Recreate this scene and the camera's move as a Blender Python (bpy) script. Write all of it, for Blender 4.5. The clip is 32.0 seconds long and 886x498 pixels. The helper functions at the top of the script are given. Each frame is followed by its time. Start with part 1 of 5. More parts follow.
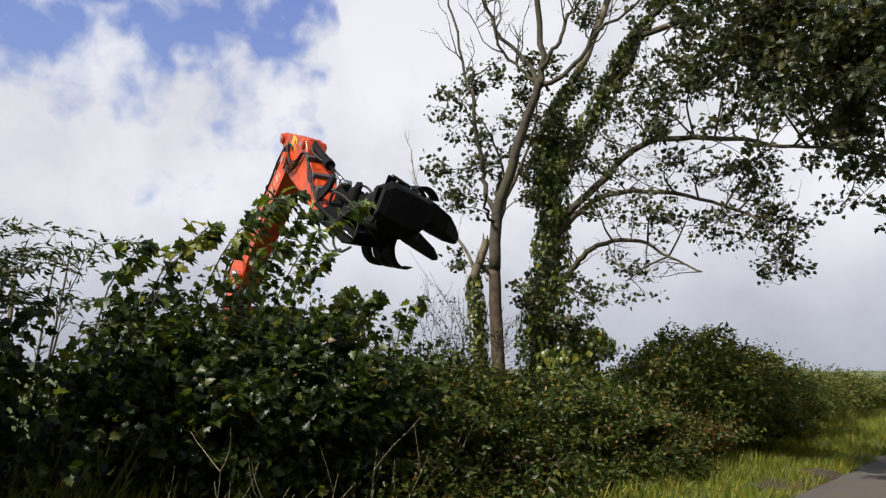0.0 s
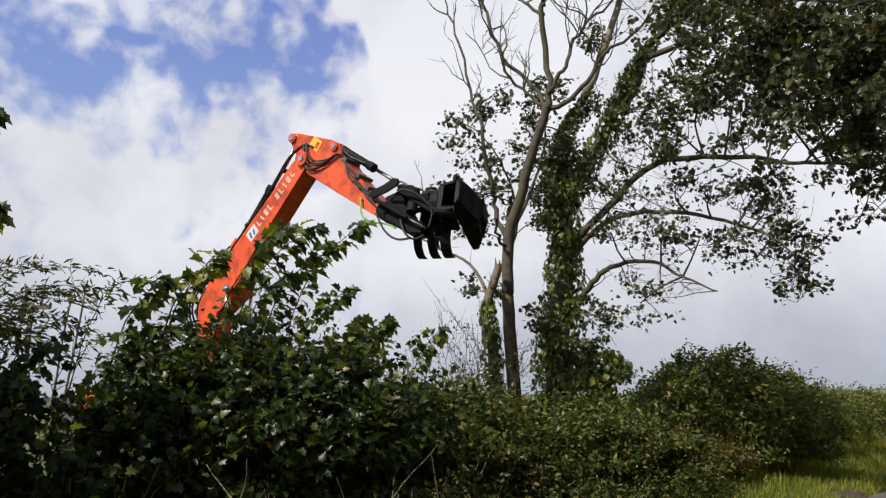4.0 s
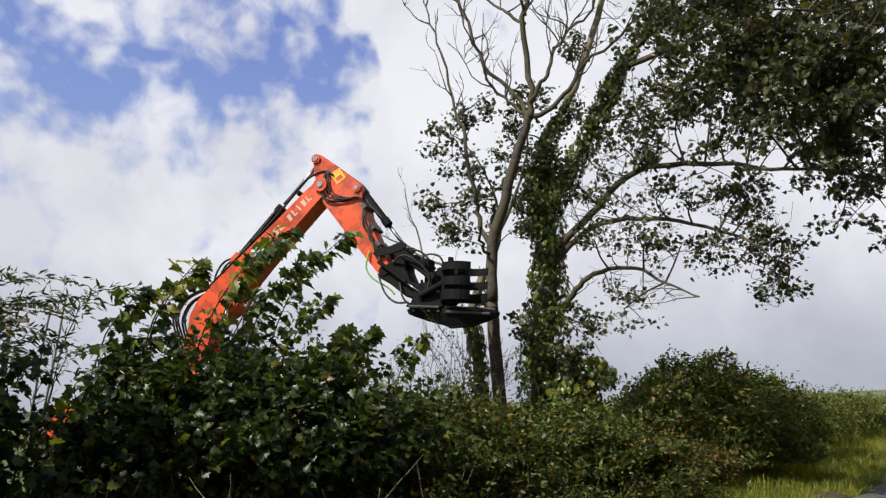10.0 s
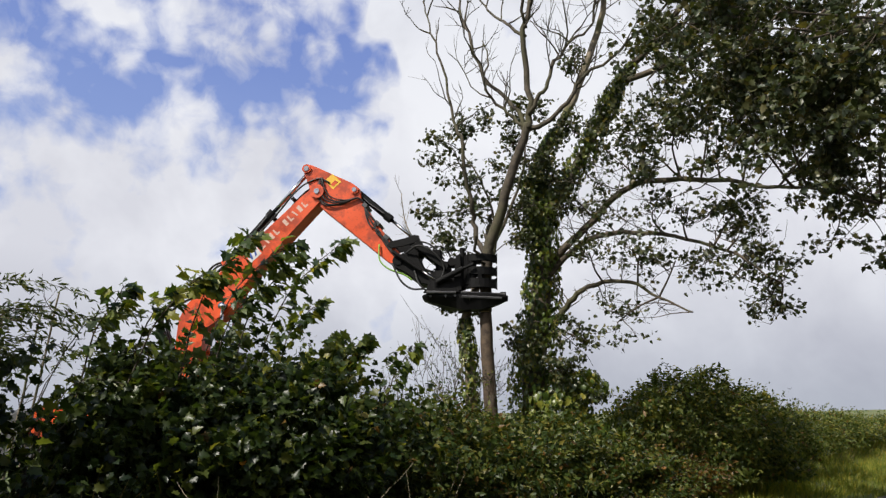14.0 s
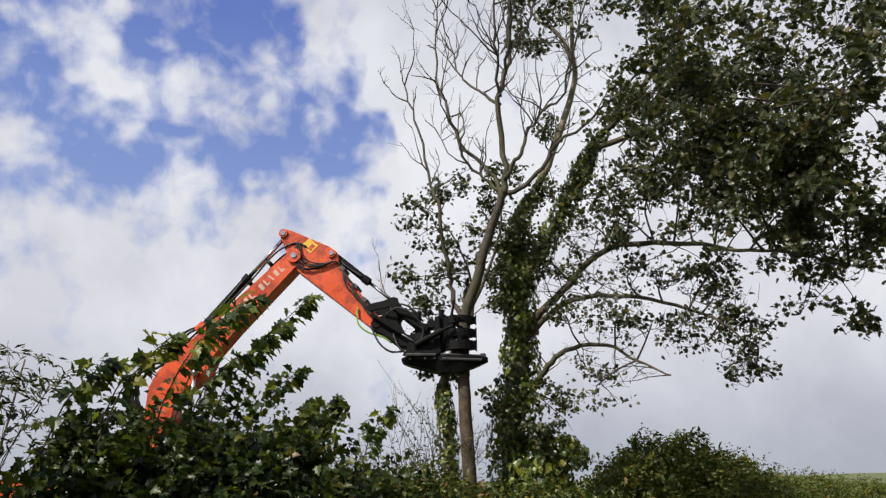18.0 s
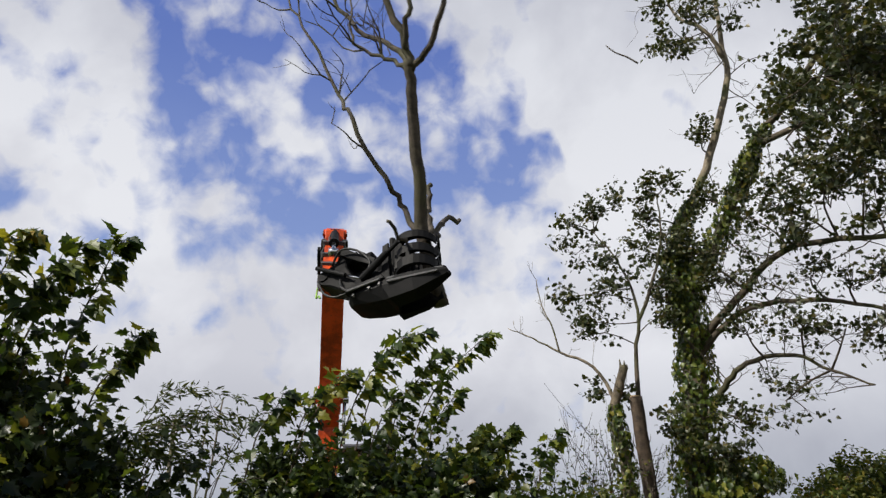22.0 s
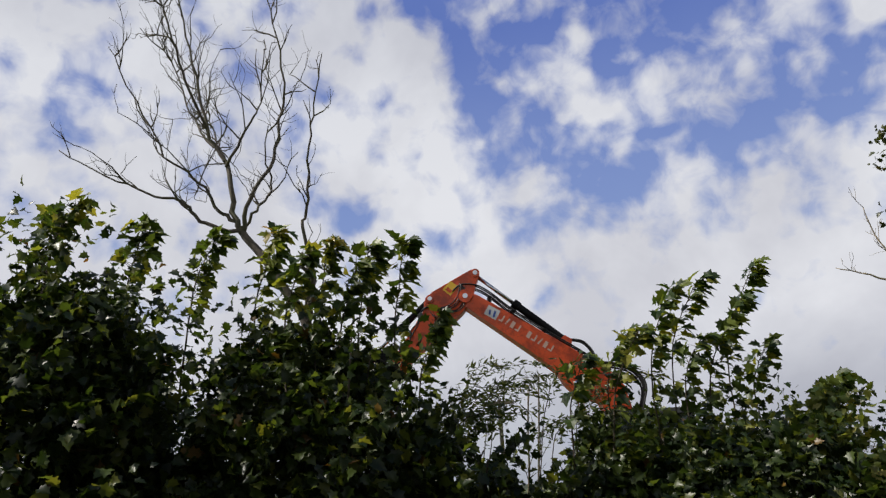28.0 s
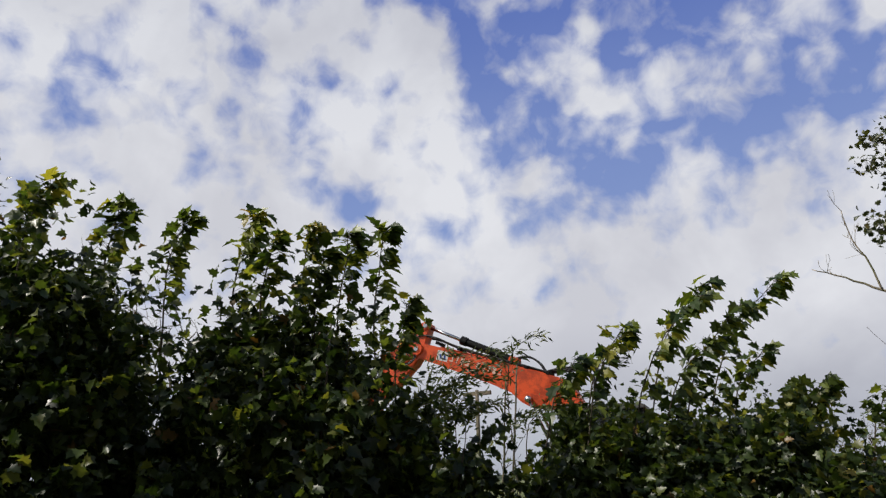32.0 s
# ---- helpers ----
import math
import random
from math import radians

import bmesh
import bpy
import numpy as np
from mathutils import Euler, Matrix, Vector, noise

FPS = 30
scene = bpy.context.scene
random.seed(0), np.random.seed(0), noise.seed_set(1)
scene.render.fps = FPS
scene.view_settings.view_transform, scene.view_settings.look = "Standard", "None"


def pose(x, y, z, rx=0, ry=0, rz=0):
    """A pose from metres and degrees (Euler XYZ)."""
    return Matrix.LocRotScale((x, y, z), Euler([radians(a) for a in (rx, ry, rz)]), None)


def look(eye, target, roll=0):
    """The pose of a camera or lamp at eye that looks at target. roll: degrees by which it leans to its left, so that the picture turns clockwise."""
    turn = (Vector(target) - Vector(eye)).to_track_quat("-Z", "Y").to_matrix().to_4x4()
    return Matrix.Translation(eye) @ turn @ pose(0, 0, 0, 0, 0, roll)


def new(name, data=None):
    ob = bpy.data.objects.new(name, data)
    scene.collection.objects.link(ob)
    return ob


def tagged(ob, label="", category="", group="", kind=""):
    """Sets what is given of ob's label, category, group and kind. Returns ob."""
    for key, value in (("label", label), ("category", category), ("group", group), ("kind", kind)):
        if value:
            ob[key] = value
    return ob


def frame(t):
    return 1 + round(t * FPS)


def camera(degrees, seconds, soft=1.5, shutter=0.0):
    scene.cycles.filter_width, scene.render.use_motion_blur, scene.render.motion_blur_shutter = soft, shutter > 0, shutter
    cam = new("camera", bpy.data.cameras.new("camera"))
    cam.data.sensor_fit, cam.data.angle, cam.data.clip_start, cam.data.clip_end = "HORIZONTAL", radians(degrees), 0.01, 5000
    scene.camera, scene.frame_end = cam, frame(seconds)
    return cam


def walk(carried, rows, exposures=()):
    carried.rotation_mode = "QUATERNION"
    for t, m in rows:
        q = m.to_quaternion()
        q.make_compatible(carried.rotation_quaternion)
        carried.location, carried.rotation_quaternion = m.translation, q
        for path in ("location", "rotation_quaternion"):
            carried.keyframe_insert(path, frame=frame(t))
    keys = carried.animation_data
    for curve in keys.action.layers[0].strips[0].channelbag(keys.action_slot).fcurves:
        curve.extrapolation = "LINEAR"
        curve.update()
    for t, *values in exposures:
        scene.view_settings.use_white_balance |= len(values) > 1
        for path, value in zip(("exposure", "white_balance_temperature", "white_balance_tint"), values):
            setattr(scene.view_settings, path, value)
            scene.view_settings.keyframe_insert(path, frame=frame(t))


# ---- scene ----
# Lane-side view of a hedge, trees and an excavator with a felling grapple.
# x right, y ahead, z up, metres; the eye stands at the lane's edge, 1.6 m up.

TURNS = [  # seconds, yaw, pitch, roll of the camera in degrees
    (0, 0.00, 10.08, -0.73), (0.5, -0.09, 10.27, -0.31), (1, -0.25, 10.56, 0.12), (1.5, -0.72, 10.55, 0.05),
    (2, -0.55, 10.77, 0.36), (2.5, -1.75, 10.88, 0.55), (3, -0.06, 11.26, 0.25), (3.5, 1.12, 12.17, 0.51),
    (4, 1.27, 12.23, 0.50), (4.5, -0.21, 11.90, 0.72), (6.5, 0.33, 12.48, 1.16), (7, -0.64, 12.11, 0.69),
    (7.5, -1.49, 12.63, 2.11), (8, -1.53, 12.75, 1.91), (8.5, -0.71, 12.53, 1.06), (9, -0.28, 12.53, 0.50),
    (9.5, -1.22, 12.48, 0.91), (10, 0.08, 12.91, 1.32), (10.5, -0.08, 13.28, 0.90), (11, -0.52, 13.39, 0.93),
    (11.5, -0.89, 13.28, 0.33), (12, -1.00, 13.74, 0.70), (12.5, -1.11, 13.57, 0.75), (13, -1.31, 13.06, 0.10),
    (13.5, -1.09, 13.09, 0.07), (14, -0.65, 13.65, -0.01), (14.5, -1.73, 15.52, 0.26), (15, -1.83, 17.09, -0.31),
    (15.5, -2.12, 19.13, -0.43), (17.5, -2.41, 19.50, 0.77), (18, -2.41, 18.94, 0.69), (18.5, -2.51, 18.71, 0.87),
    (19, -2.53, 18.53, 0.85), (19.5, -2.45, 19.67, 0.89), (20, -2.36, 19.60, 1.11), (20.5, -1.08, 20.01, 1.38),
    (21, 1.34, 20.45, 1.53), (21.5, 8.16, 21.10, 1.56), (22, 11.43, 21.11, 1.04), (22.5, 12.73, 21.17, 1.33),
    (23, 15.32, 20.75, 0.32), (23.5, 20.16, 20.74, 0.55), (24, 21.13, 20.31, -0.27), (24.5, 20.87, 19.87, -0.97),
    (25, 22.43, 18.87, -0.73), (25.5, 22.21, 18.89, -0.65), (26, 29.40, 18.40, 0.25), (26.5, 35.20, 18.50, 0.52),
    (28.5, 37.04, 19.56, 2.15), (29, 37.05, 19.67, 1.66), (29.5, 36.26, 19.71, 1.70), (30, 36.22, 19.07, 1.55),
    (30.5, 36.62, 18.85, 1.12), (31, 36.01, 18.98, 1.59), (31.5, 35.23, 19.01, 0.81), (32, 35.05, 18.52, 0.84),
]
cam = camera(65.5, 32.0, soft=1.3, shutter=0.3)
walk(cam, [(t, pose(0, 0, 1.6, 90 + p, r, y)) for t, y, p, r in TURNS],
     exposures=((0, 0.12), (14, 0.12), (18, 0.05), (21, -0.02), (24, -0.03), (25, 0.0), (26.2, -0.08), (32, -0.10)))

# ------------------------------------------------------------------ light
SUN_AZ, SUN_EL = 229.0, 47.0
world = bpy.data.worlds.new("sky")
scene.world = world
world.use_nodes = True
wn = world.node_tree.nodes
sky = wn.new("ShaderNodeTexSky")
sky.sky_type, sky.sun_disc = "NISHITA", False
sky.sun_elevation, sky.sun_rotation = radians(SUN_EL), radians(SUN_AZ)
world.node_tree.links.new(sky.outputs[0], wn["Background"].inputs[0])
wn["Background"].inputs[1].default_value = 0.1

sun_dir = Vector((math.sin(radians(SUN_AZ)) * math.cos(radians(SUN_EL)),
                  math.cos(radians(SUN_AZ)) * math.cos(radians(SUN_EL)), math.sin(radians(SUN_EL))))
sun = new("sun", bpy.data.lights.new("sun", "SUN"))
sun.data.energy, sun.data.angle, sun.data.color = 5.0, radians(0.6), (1.0, 0.94, 0.84)
sun.matrix_world = look(sun_dir * 60, (0, 0, 0))
scene.view_settings.exposure = 0.0

# lane directions: U along the lane, V to its left
LANE = radians(41.0)
U = Vector((math.sin(LANE), math.cos(LANE), 0))
V = Vector((-math.cos(LANE), math.sin(LANE), 0))


def uv(u, v, z=0.0):
    return U * u + V * v + Vector((0, 0, z))


# ------------------------------------------------------------------ materials
def mat(name, rough=0.6, metal=0.0):
    m = bpy.data.materials.new(name)
    m.use_nodes = True
    nt = m.node_tree
    b = nt.nodes["Principled BSDF"]
    b.inputs["Roughness"].default_value, b.inputs["Metallic"].default_value = rough, metal
    return m, nt, nt.nodes, b


def ramp(nt, fac, stops):
    r = nt.nodes.new("ShaderNodeValToRGB")
    e = r.color_ramp.elements
    while len(e) < len(stops):
        e.new(0.5)
    for k, (p, c) in zip(e, stops):
        k.position, k.color = p, (*c, 1)
    nt.links.new(fac, r.inputs[0])
    return r.outputs[0]


def noise_tex(nt, scale, detail=4.0, rough=0.55, coord="Object"):
    t = nt.nodes.new("ShaderNodeTexCoord")
    n = nt.nodes.new("ShaderNodeTexNoise")
    n.inputs["Scale"].default_value, n.inputs["Detail"].default_value, n.inputs["Roughness"].default_value = scale, detail, rough
    nt.links.new(t.outputs[coord], n.inputs["Vector"])
    return n.outputs["Fac"]


def mixc(nt, fac, a, b, kind="MIX"):
    m = nt.nodes.new("ShaderNodeMix")
    m.data_type, m.blend_type = "RGBA", kind
    for sock, val in ((m.inputs["Factor"], fac), (m.inputs[6], a), (m.inputs[7], b)):
        if isinstance(val, (int, float)):
            sock.default_value = val
        elif isinstance(val, tuple):
            sock.default_value = (*val, 1)
        else:
            nt.links.new(val, sock)
    return m.outputs[2]


def bump(nt, b, fac, strength=0.3, dist=0.02):
    k = nt.nodes.new("ShaderNodeBump")
    k.inputs["Strength"].default_value, k.inputs["Distance"].default_value = strength, dist
    nt.links.new(fac, k.inputs["Height"])
    nt.links.new(k.outputs[0], b.inputs["Normal"])


def leaf_mat(name, dark, mid, light, trans=0.35, single=False, rough=0.42, gloss=0.5):
    """Leaf blade: varied green, glossy upper side, some light through it."""
    m, nt, n, b = mat(name, rough)
    if single:
        src = n.new("ShaderNodeObjectInfo").outputs["Random"]
    else:
        src = n.new("ShaderNodeNewGeometry").outputs["Random Per Island"]
    col = ramp(nt, src, [(0.0, dark), (0.45, mid), (0.85, light), (1.0, (light[0] * 1.5, light[1] * 1.15, light[2]))])
    grain = noise_tex(nt, 14, 3)
    col = mixc(nt, 0.35, col, ramp(nt, grain, [(0.3, (0.5, 0.5, 0.5)), (0.75, (1.4, 1.4, 1.3))]), "MULTIPLY")
    nt.links.new(col, b.inputs["Base Color"])
    b.inputs["Specular IOR Level"].default_value = gloss
    tr = n.new("ShaderNodeBsdfTranslucent")
    warm = mixc(nt, 1.0, col, (1.5, 1.35, 0.5), "MULTIPLY")
    nt.links.new(warm, tr.inputs["Color"])
    mx = n.new("ShaderNodeMixShader")
    mx.inputs[0].default_value = trans
    nt.links.new(b.outputs[0], mx.inputs[1])
    nt.links.new(tr.outputs[0], mx.inputs[2])
    nt.links.new(mx.outputs[0], n["Material Output"].inputs["Surface"])
    return m


def bark_mat(name, dark, light, moss=None, scale=9.0):
    m, nt, n, b = mat(name, 0.85)
    f = noise_tex(nt, scale, 6, 0.65)
    big = noise_tex(nt, 1.7, 3)
    col = ramp(nt, f, [(0.3, dark), (0.7, light)])
    if moss:
        col = mixc(nt, ramp(nt, big, [(0.45, (0, 0, 0)), (0.62, (1, 1, 1))]), col, moss)
    nt.links.new(col, b.inputs["Base Color"])
    bump(nt, b, noise_tex(nt, scale * 2.5, 5), 0.5, 0.02)
    return m


def paint_mat(name, col, rough=0.38, wear=(0.12, 0.07, 0.05), amount=0.62, gloss=0.5, grime=0.0):
    m, nt, n, b = mat(name, rough)
    big, fine = noise_tex(nt, 2.2, 5), noise_tex(nt, 22, 5, 0.7)
    c = mixc(nt, 0.5, col, ramp(nt, big, [(0.3, tuple(0.72 * k for k in col)), (0.7, tuple(min(1, 1.12 * k) for k in col))]))
    c = mixc(nt, ramp(nt, fine, [(amount, (0, 0, 0)), (amount + 0.08, (0.8, 0.8, 0.8))]), c, wear)
    if grime:
        stain = ramp(nt, noise_tex(nt, 3.6, 7, 0.68), [(0.40, (0.34, 0.28, 0.26)), (0.54, (1, 1, 1))])
        c = mixc(nt, grime, c, stain, "MULTIPLY")
    nt.links.new(c, b.inputs["Base Color"])
    nt.links.new(ramp(nt, big, [(0.3, (rough - 0.1,) * 3), (0.7, (rough + 0.2,) * 3)]), b.inputs["Roughness"])
    bump(nt, b, fine, 0.08, 0.004)
    b.inputs["Specular IOR Level"].default_value = gloss
    return m


M = {}
M["maple"] = leaf_mat("maple_leaf", (0.010, 0.021, 0.006), (0.026, 0.048, 0.012), (0.085, 0.120, 0.030), 0.52, rough=0.38, gloss=0.5)
# brighter than the bush leaf: sun on the shoot tips put into the colour
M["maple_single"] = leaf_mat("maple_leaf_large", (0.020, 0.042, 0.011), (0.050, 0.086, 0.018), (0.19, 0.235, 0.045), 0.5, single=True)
M["thorn"] = leaf_mat("hawthorn_leaf", (0.022, 0.040, 0.010), (0.045, 0.072, 0.015), (0.115, 0.130, 0.028), 0.35, gloss=0.3)
M["willow"] = leaf_mat("willow_leaf", (0.030, 0.045, 0.016), (0.050, 0.075, 0.022), (0.095, 0.12, 0.04), 0.35)
M["tree_leaf"] = leaf_mat("crown_leaf", (0.018, 0.028, 0.010), (0.038, 0.054, 0.018), (0.095, 0.104, 0.044), 0.28)
M["ivy"] = leaf_mat("ivy_leaf", (0.026, 0.050, 0.009), (0.068, 0.105, 0.016), (0.17, 0.20, 0.034), 0.3, rough=0.34)
M["hazel"] = leaf_mat("hazel_leaf", (0.035, 0.055, 0.012), (0.075, 0.105, 0.022), (0.17, 0.19, 0.05), 0.42, gloss=0.3)
# sun glow put into the colour: a much lighter maple leaf
M["sunlit_pale_leaf"] = leaf_mat("sunlit_pale_leaf", (0.07, 0.10, 0.025), (0.15, 0.195, 0.05), (0.28, 0.31, 0.10), 0.48)
M["russet"] = leaf_mat("russet_leaf", (0.06, 0.035, 0.012), (0.11, 0.060, 0.016), (0.16, 0.095, 0.02), 0.35)
M["grass"] = leaf_mat("grass_blade", (0.080, 0.120, 0.016), (0.17, 0.215, 0.026), (0.30, 0.30, 0.05), 0.45, rough=0.5)
M["straw"] = leaf_mat("dry_grass", (0.10, 0.085, 0.035), (0.19, 0.155, 0.065), (0.30, 0.25, 0.11), 0.3, rough=0.6)
M["bark"] = bark_mat("bark", (0.035, 0.027, 0.019), (0.135, 0.105, 0.072), (0.06, 0.062, 0.024))
M["pale_bark"] = bark_mat("pale_bark", (0.11, 0.09, 0.065), (0.34, 0.28, 0.20), (0.10, 0.10, 0.04))
M["grey_bark"] = bark_mat("grey_bark", (0.06, 0.048, 0.034), (0.22, 0.175, 0.12), (0.08, 0.08, 0.035))
M["brown_bark"] = bark_mat("brown_bark", (0.035, 0.024, 0.016), (0.115, 0.080, 0.052))
M["dead_bark"] = bark_mat("dead_bark", (0.026, 0.021, 0.017), (0.11, 0.088, 0.064), (0.060, 0.056, 0.026))
M["yellow_leaf"] = leaf_mat("yellowed_leaf", (0.16, 0.15, 0.02), (0.24, 0.20, 0.025), (0.32, 0.25, 0.035), 0.4, single=True)
M["twig"] = bark_mat("twig_bark", (0.035, 0.027, 0.02), (0.10, 0.078, 0.055))
M["wood"] = bark_mat("cut_wood", (0.42, 0.27, 0.12), (0.62, 0.44, 0.22), None, 14)
M["orange"] = paint_mat("orange_paint", (0.70, 0.080, 0.011), 0.38, (0.22, 0.045, 0.018), 0.60, grime=0.7)
M["black"] = paint_mat("black_steel", (0.006, 0.006, 0.0065), 0.6, (0.030, 0.026, 0.022), 0.64, 0.16)
M["dark_grey"] = paint_mat("grey_steel", (0.07, 0.07, 0.075), 0.5, (0.13, 0.10, 0.08), 0.58)
M["rubber"] = paint_mat("hose_rubber", (0.014, 0.014, 0.014), 0.55, (0.04, 0.036, 0.03), 0.62)
M["yellow"] = paint_mat("yellow_decal", (0.80, 0.48, 0.03), 0.45, (0.3, 0.16, 0.03), 0.7)
M["white"] = paint_mat("white_decal", (0.62, 0.42, 0.34), 0.5, (0.55, 0.14, 0.05), 0.56)
M["badge"] = paint_mat("badge_white", (0.62, 0.62, 0.63), 0.45, (0.45, 0.25, 0.15), 0.62)
M["blue"] = paint_mat("blue_decal", (0.03, 0.08, 0.32), 0.45, (0.2, 0.2, 0.25), 0.68)
M["hose_green"] = paint_mat("green_hose", (0.22, 0.42, 0.06), 0.5, (0.1, 0.16, 0.03), 0.66)
m, nt, n, b = mat("chrome_rod", 0.18, 1.0)
nt.links.new(ramp(nt, noise_tex(nt, 8), [(0.3, (0.42, 0.42, 0.43)), (0.7, (0.62, 0.62, 0.62))]), b.inputs["Base Color"])
M["chrome"] = m
m, nt, n, b = mat("cab_glass", 0.06)
b.inputs["Base Color"].default_value = (0.10, 0.12, 0.12, 1)
b.inputs["Transmission Weight"].default_value = 0.6
M["glass"] = m

m, nt, n, b = mat("asphalt", 0.88)
f1, f2 = noise_tex(nt, 90, 3, 0.7), noise_tex(nt, 0.9, 5)
c = ramp(nt, f1, [(0.32, (0.045, 0.044, 0.042)), (0.7, (0.13, 0.125, 0.115))])
c = mixc(nt, ramp(nt, f2, [(0.34, (0, 0, 0)), (0.6, (0.85, 0.85, 0.85))]), c, (0.105, 0.078, 0.052))
nt.links.new(c, b.inputs["Base Color"])
bump(nt, b, f1, 0.5, 0.01)
M["asphalt"] = m

m, nt, n, b = mat("meadow_ground", 0.95)
f1, f2, f3 = noise_tex(nt, 3.0, 6, 0.7), noise_tex(nt, 0.012, 4), noise_tex(nt, 26, 4, 0.7)
c = ramp(nt, f1, [(0.3, (0.035, 0.050, 0.012)), (0.55, (0.075, 0.100, 0.020)), (0.8, (0.12, 0.115, 0.035))])
c = mixc(nt, ramp(nt, f2, [(0.45, (0, 0, 0)), (0.55, (0.7, 0.7, 0.7))]), c, (0.13, 0.14, 0.05))
c = mixc(nt, ramp(nt, f3, [(0.55, (0, 0, 0)), (0.7, (0.5, 0.5, 0.5))]), c, (0.07, 0.05, 0.03))
nt.links.new(c, b.inputs["Base Color"])
bump(nt, b, f3, 0.8, 0.05)
M["ground"] = m

m, nt, n, b = mat("bare_soil", 0.95)
f1, f2 = noise_tex(nt, 7, 6, 0.7), noise_tex(nt, 45, 4, 0.7)
c = ramp(nt, f1, [(0.3, (0.035, 0.024, 0.015)), (0.7, (0.11, 0.075, 0.045))])
nt.links.new(c, b.inputs["Base Color"])
bump(nt, b, f2, 0.9, 0.04)
M["soil"] = m

# ------------------------------------------------------------------ mesh tools
class Geo:
    """Collects vertices and faces of one mesh."""

    def __init__(self):
        self.v, self.f = [], []

    def add(self, verts, faces):
        o = len(self.v)
        self.v.extend(tuple(p) for p in verts)
        self.f.extend(tuple(i + o for i in q) for q in faces)

    def tube(self, pts, r0, r1, sides=6, cap=True, power=1.0):
        pts = [Vector(p) for p in pts]
        n = len(pts)
        o, side = len(self.v), None
        for i, p in enumerate(pts):
            d = (pts[min(i + 1, n - 1)] - pts[max(i - 1, 0)]).normalized()
            if side is None:
                side = d.orthogonal().normalized()
            side = (side - d * side.dot(d))
            side = side.normalized() if side.length > 1e-6 else d.orthogonal().normalized()
            other = d.cross(side)
            r = r0 + (r1 - r0) * (i / (n - 1)) ** power
            for k in range(sides):
                a = 2 * math.pi * k / sides
                self.v.append(tuple(p + (side * math.cos(a) + other * math.sin(a)) * r))
        for i in range(n - 1):
            for k in range(sides):
                a, b = o + i * sides + k, o + i * sides + (k + 1) % sides
                self.f.append((a, b, b + sides, a + sides))
        if cap:
            self.f.append(tuple(o + k for k in reversed(range(sides))))
            self.f.append(tuple(o + (n - 1) * sides + k for k in range(sides)))

    def prism(self, outline, y0, y1, chamfer=0.0):
        """A plate: an outline in x, z swept from y0 to y1, its rims chamfered."""
        n = len(outline)
        cx, cz = sum(p[0] for p in outline) / n, sum(p[1] for p in outline) / n
        rings = [(y0, chamfer), (y0 + chamfer, 0), (y1 - chamfer, 0), (y1, chamfer)] if chamfer else [(y0, 0), (y1, 0)]
        vs = []
        for y, c in rings:
            for x, z in outline:
                L = math.hypot(x - cx, z - cz) or 1
                vs.append((x - (x - cx) / L * c, y, z - (z - cz) / L * c))
        fs = [tuple(range(n)), tuple(reversed(range((len(rings) - 1) * n, len(rings) * n)))]
        for r in range(len(rings) - 1):
            for k in range(n):
                a, b = r * n + k, r * n + (k + 1) % n
                fs.append((a, a + n, b + n, b))
        self.add(vs, fs)

    def box(self, x0, x1, y0, y1, z0, z1, c=0.02):
        self.prism([(x0, z0), (x1, z0), (x1, z1), (x0, z1)], y0, y1, c)

    def drum(self, p, q, r, sides=14):
        self.tube([p, q], r, r, sides)

    def mesh(self, name, material, smooth=False):
        me = bpy.data.meshes.new(name)
        me.from_pydata(self.v, [], self.f)
        bm = bmesh.new()
        bm.from_mesh(me)
        bmesh.ops.recalc_face_normals(bm, faces=bm.faces[:])
        bm.to_mesh(me)
        bm.free()
        me.materials.append(material)
        if smooth:
            me.polygons.foreach_set("use_smooth", [True] * len(me.polygons))
        return me


def thing(name, label, category, at=None, group="", kind=""):
    ob = new(name)
    if at is not None:
        ob.matrix_basis = at
    return tagged(ob, label, category, group, kind)


def part(name, data, parent, label="", kind=""):
    ob = new(name, data)
    ob.parent = parent
    return tagged(ob, label, kind=kind)


def curve(pts, n=4, wob=0.0, rng=None):
    """A smooth line through the points."""
    p = [Vector(q) for q in pts]
    out = []
    for i in range(len(p) - 1):
        a, b, c, d = p[max(i - 1, 0)], p[i], p[i + 1], p[min(i + 2, len(p) - 1)]
        for k in range(n):
            t = k / n
            q = 0.5 * ((2 * b) + (c - a) * t + (2 * a - 5 * b + 4 * c - d) * t * t + (3 * b - a - 3 * c + d) * t ** 3)
            if wob and (i or k):
                q = q + Vector((rng.uniform(-wob, wob), rng.uniform(-wob, wob), rng.uniform(-wob, wob)))
            out.append(q)
    out.append(p[-1])
    return out


# leaf templates: x along the midrib, y across, z up; a length of 1
def lobed_leaf():
    half = [(-0.10, 0.30), (0.12, 0.29), (0.34, 0.57), (0.45, 0.30), (0.72, 0.36), (0.78, 0.19)]
    ring = [(0.0, 0.0)] + half + [(1.05, 0.0)] + [(x, -y) for x, y in reversed(half)]
    v = [(0.34, 0, -0.02)] + [(x, y, 0.30 * abs(y) - 0.28 * x * x) for x, y in ring]
    f = [(0, 1 + i, 1 + (i + 1) % len(ring)) for i in range(len(ring))]
    return np.array(v), np.array(f)


def oval_leaf(w=0.26):
    v = [(0, 0, 0), (0.38, w, 0.07), (1, 0, -0.06), (0.38, -w, 0.07)]
    return np.array(v, float), np.array([(0, 2, 1), (0, 3, 2)])


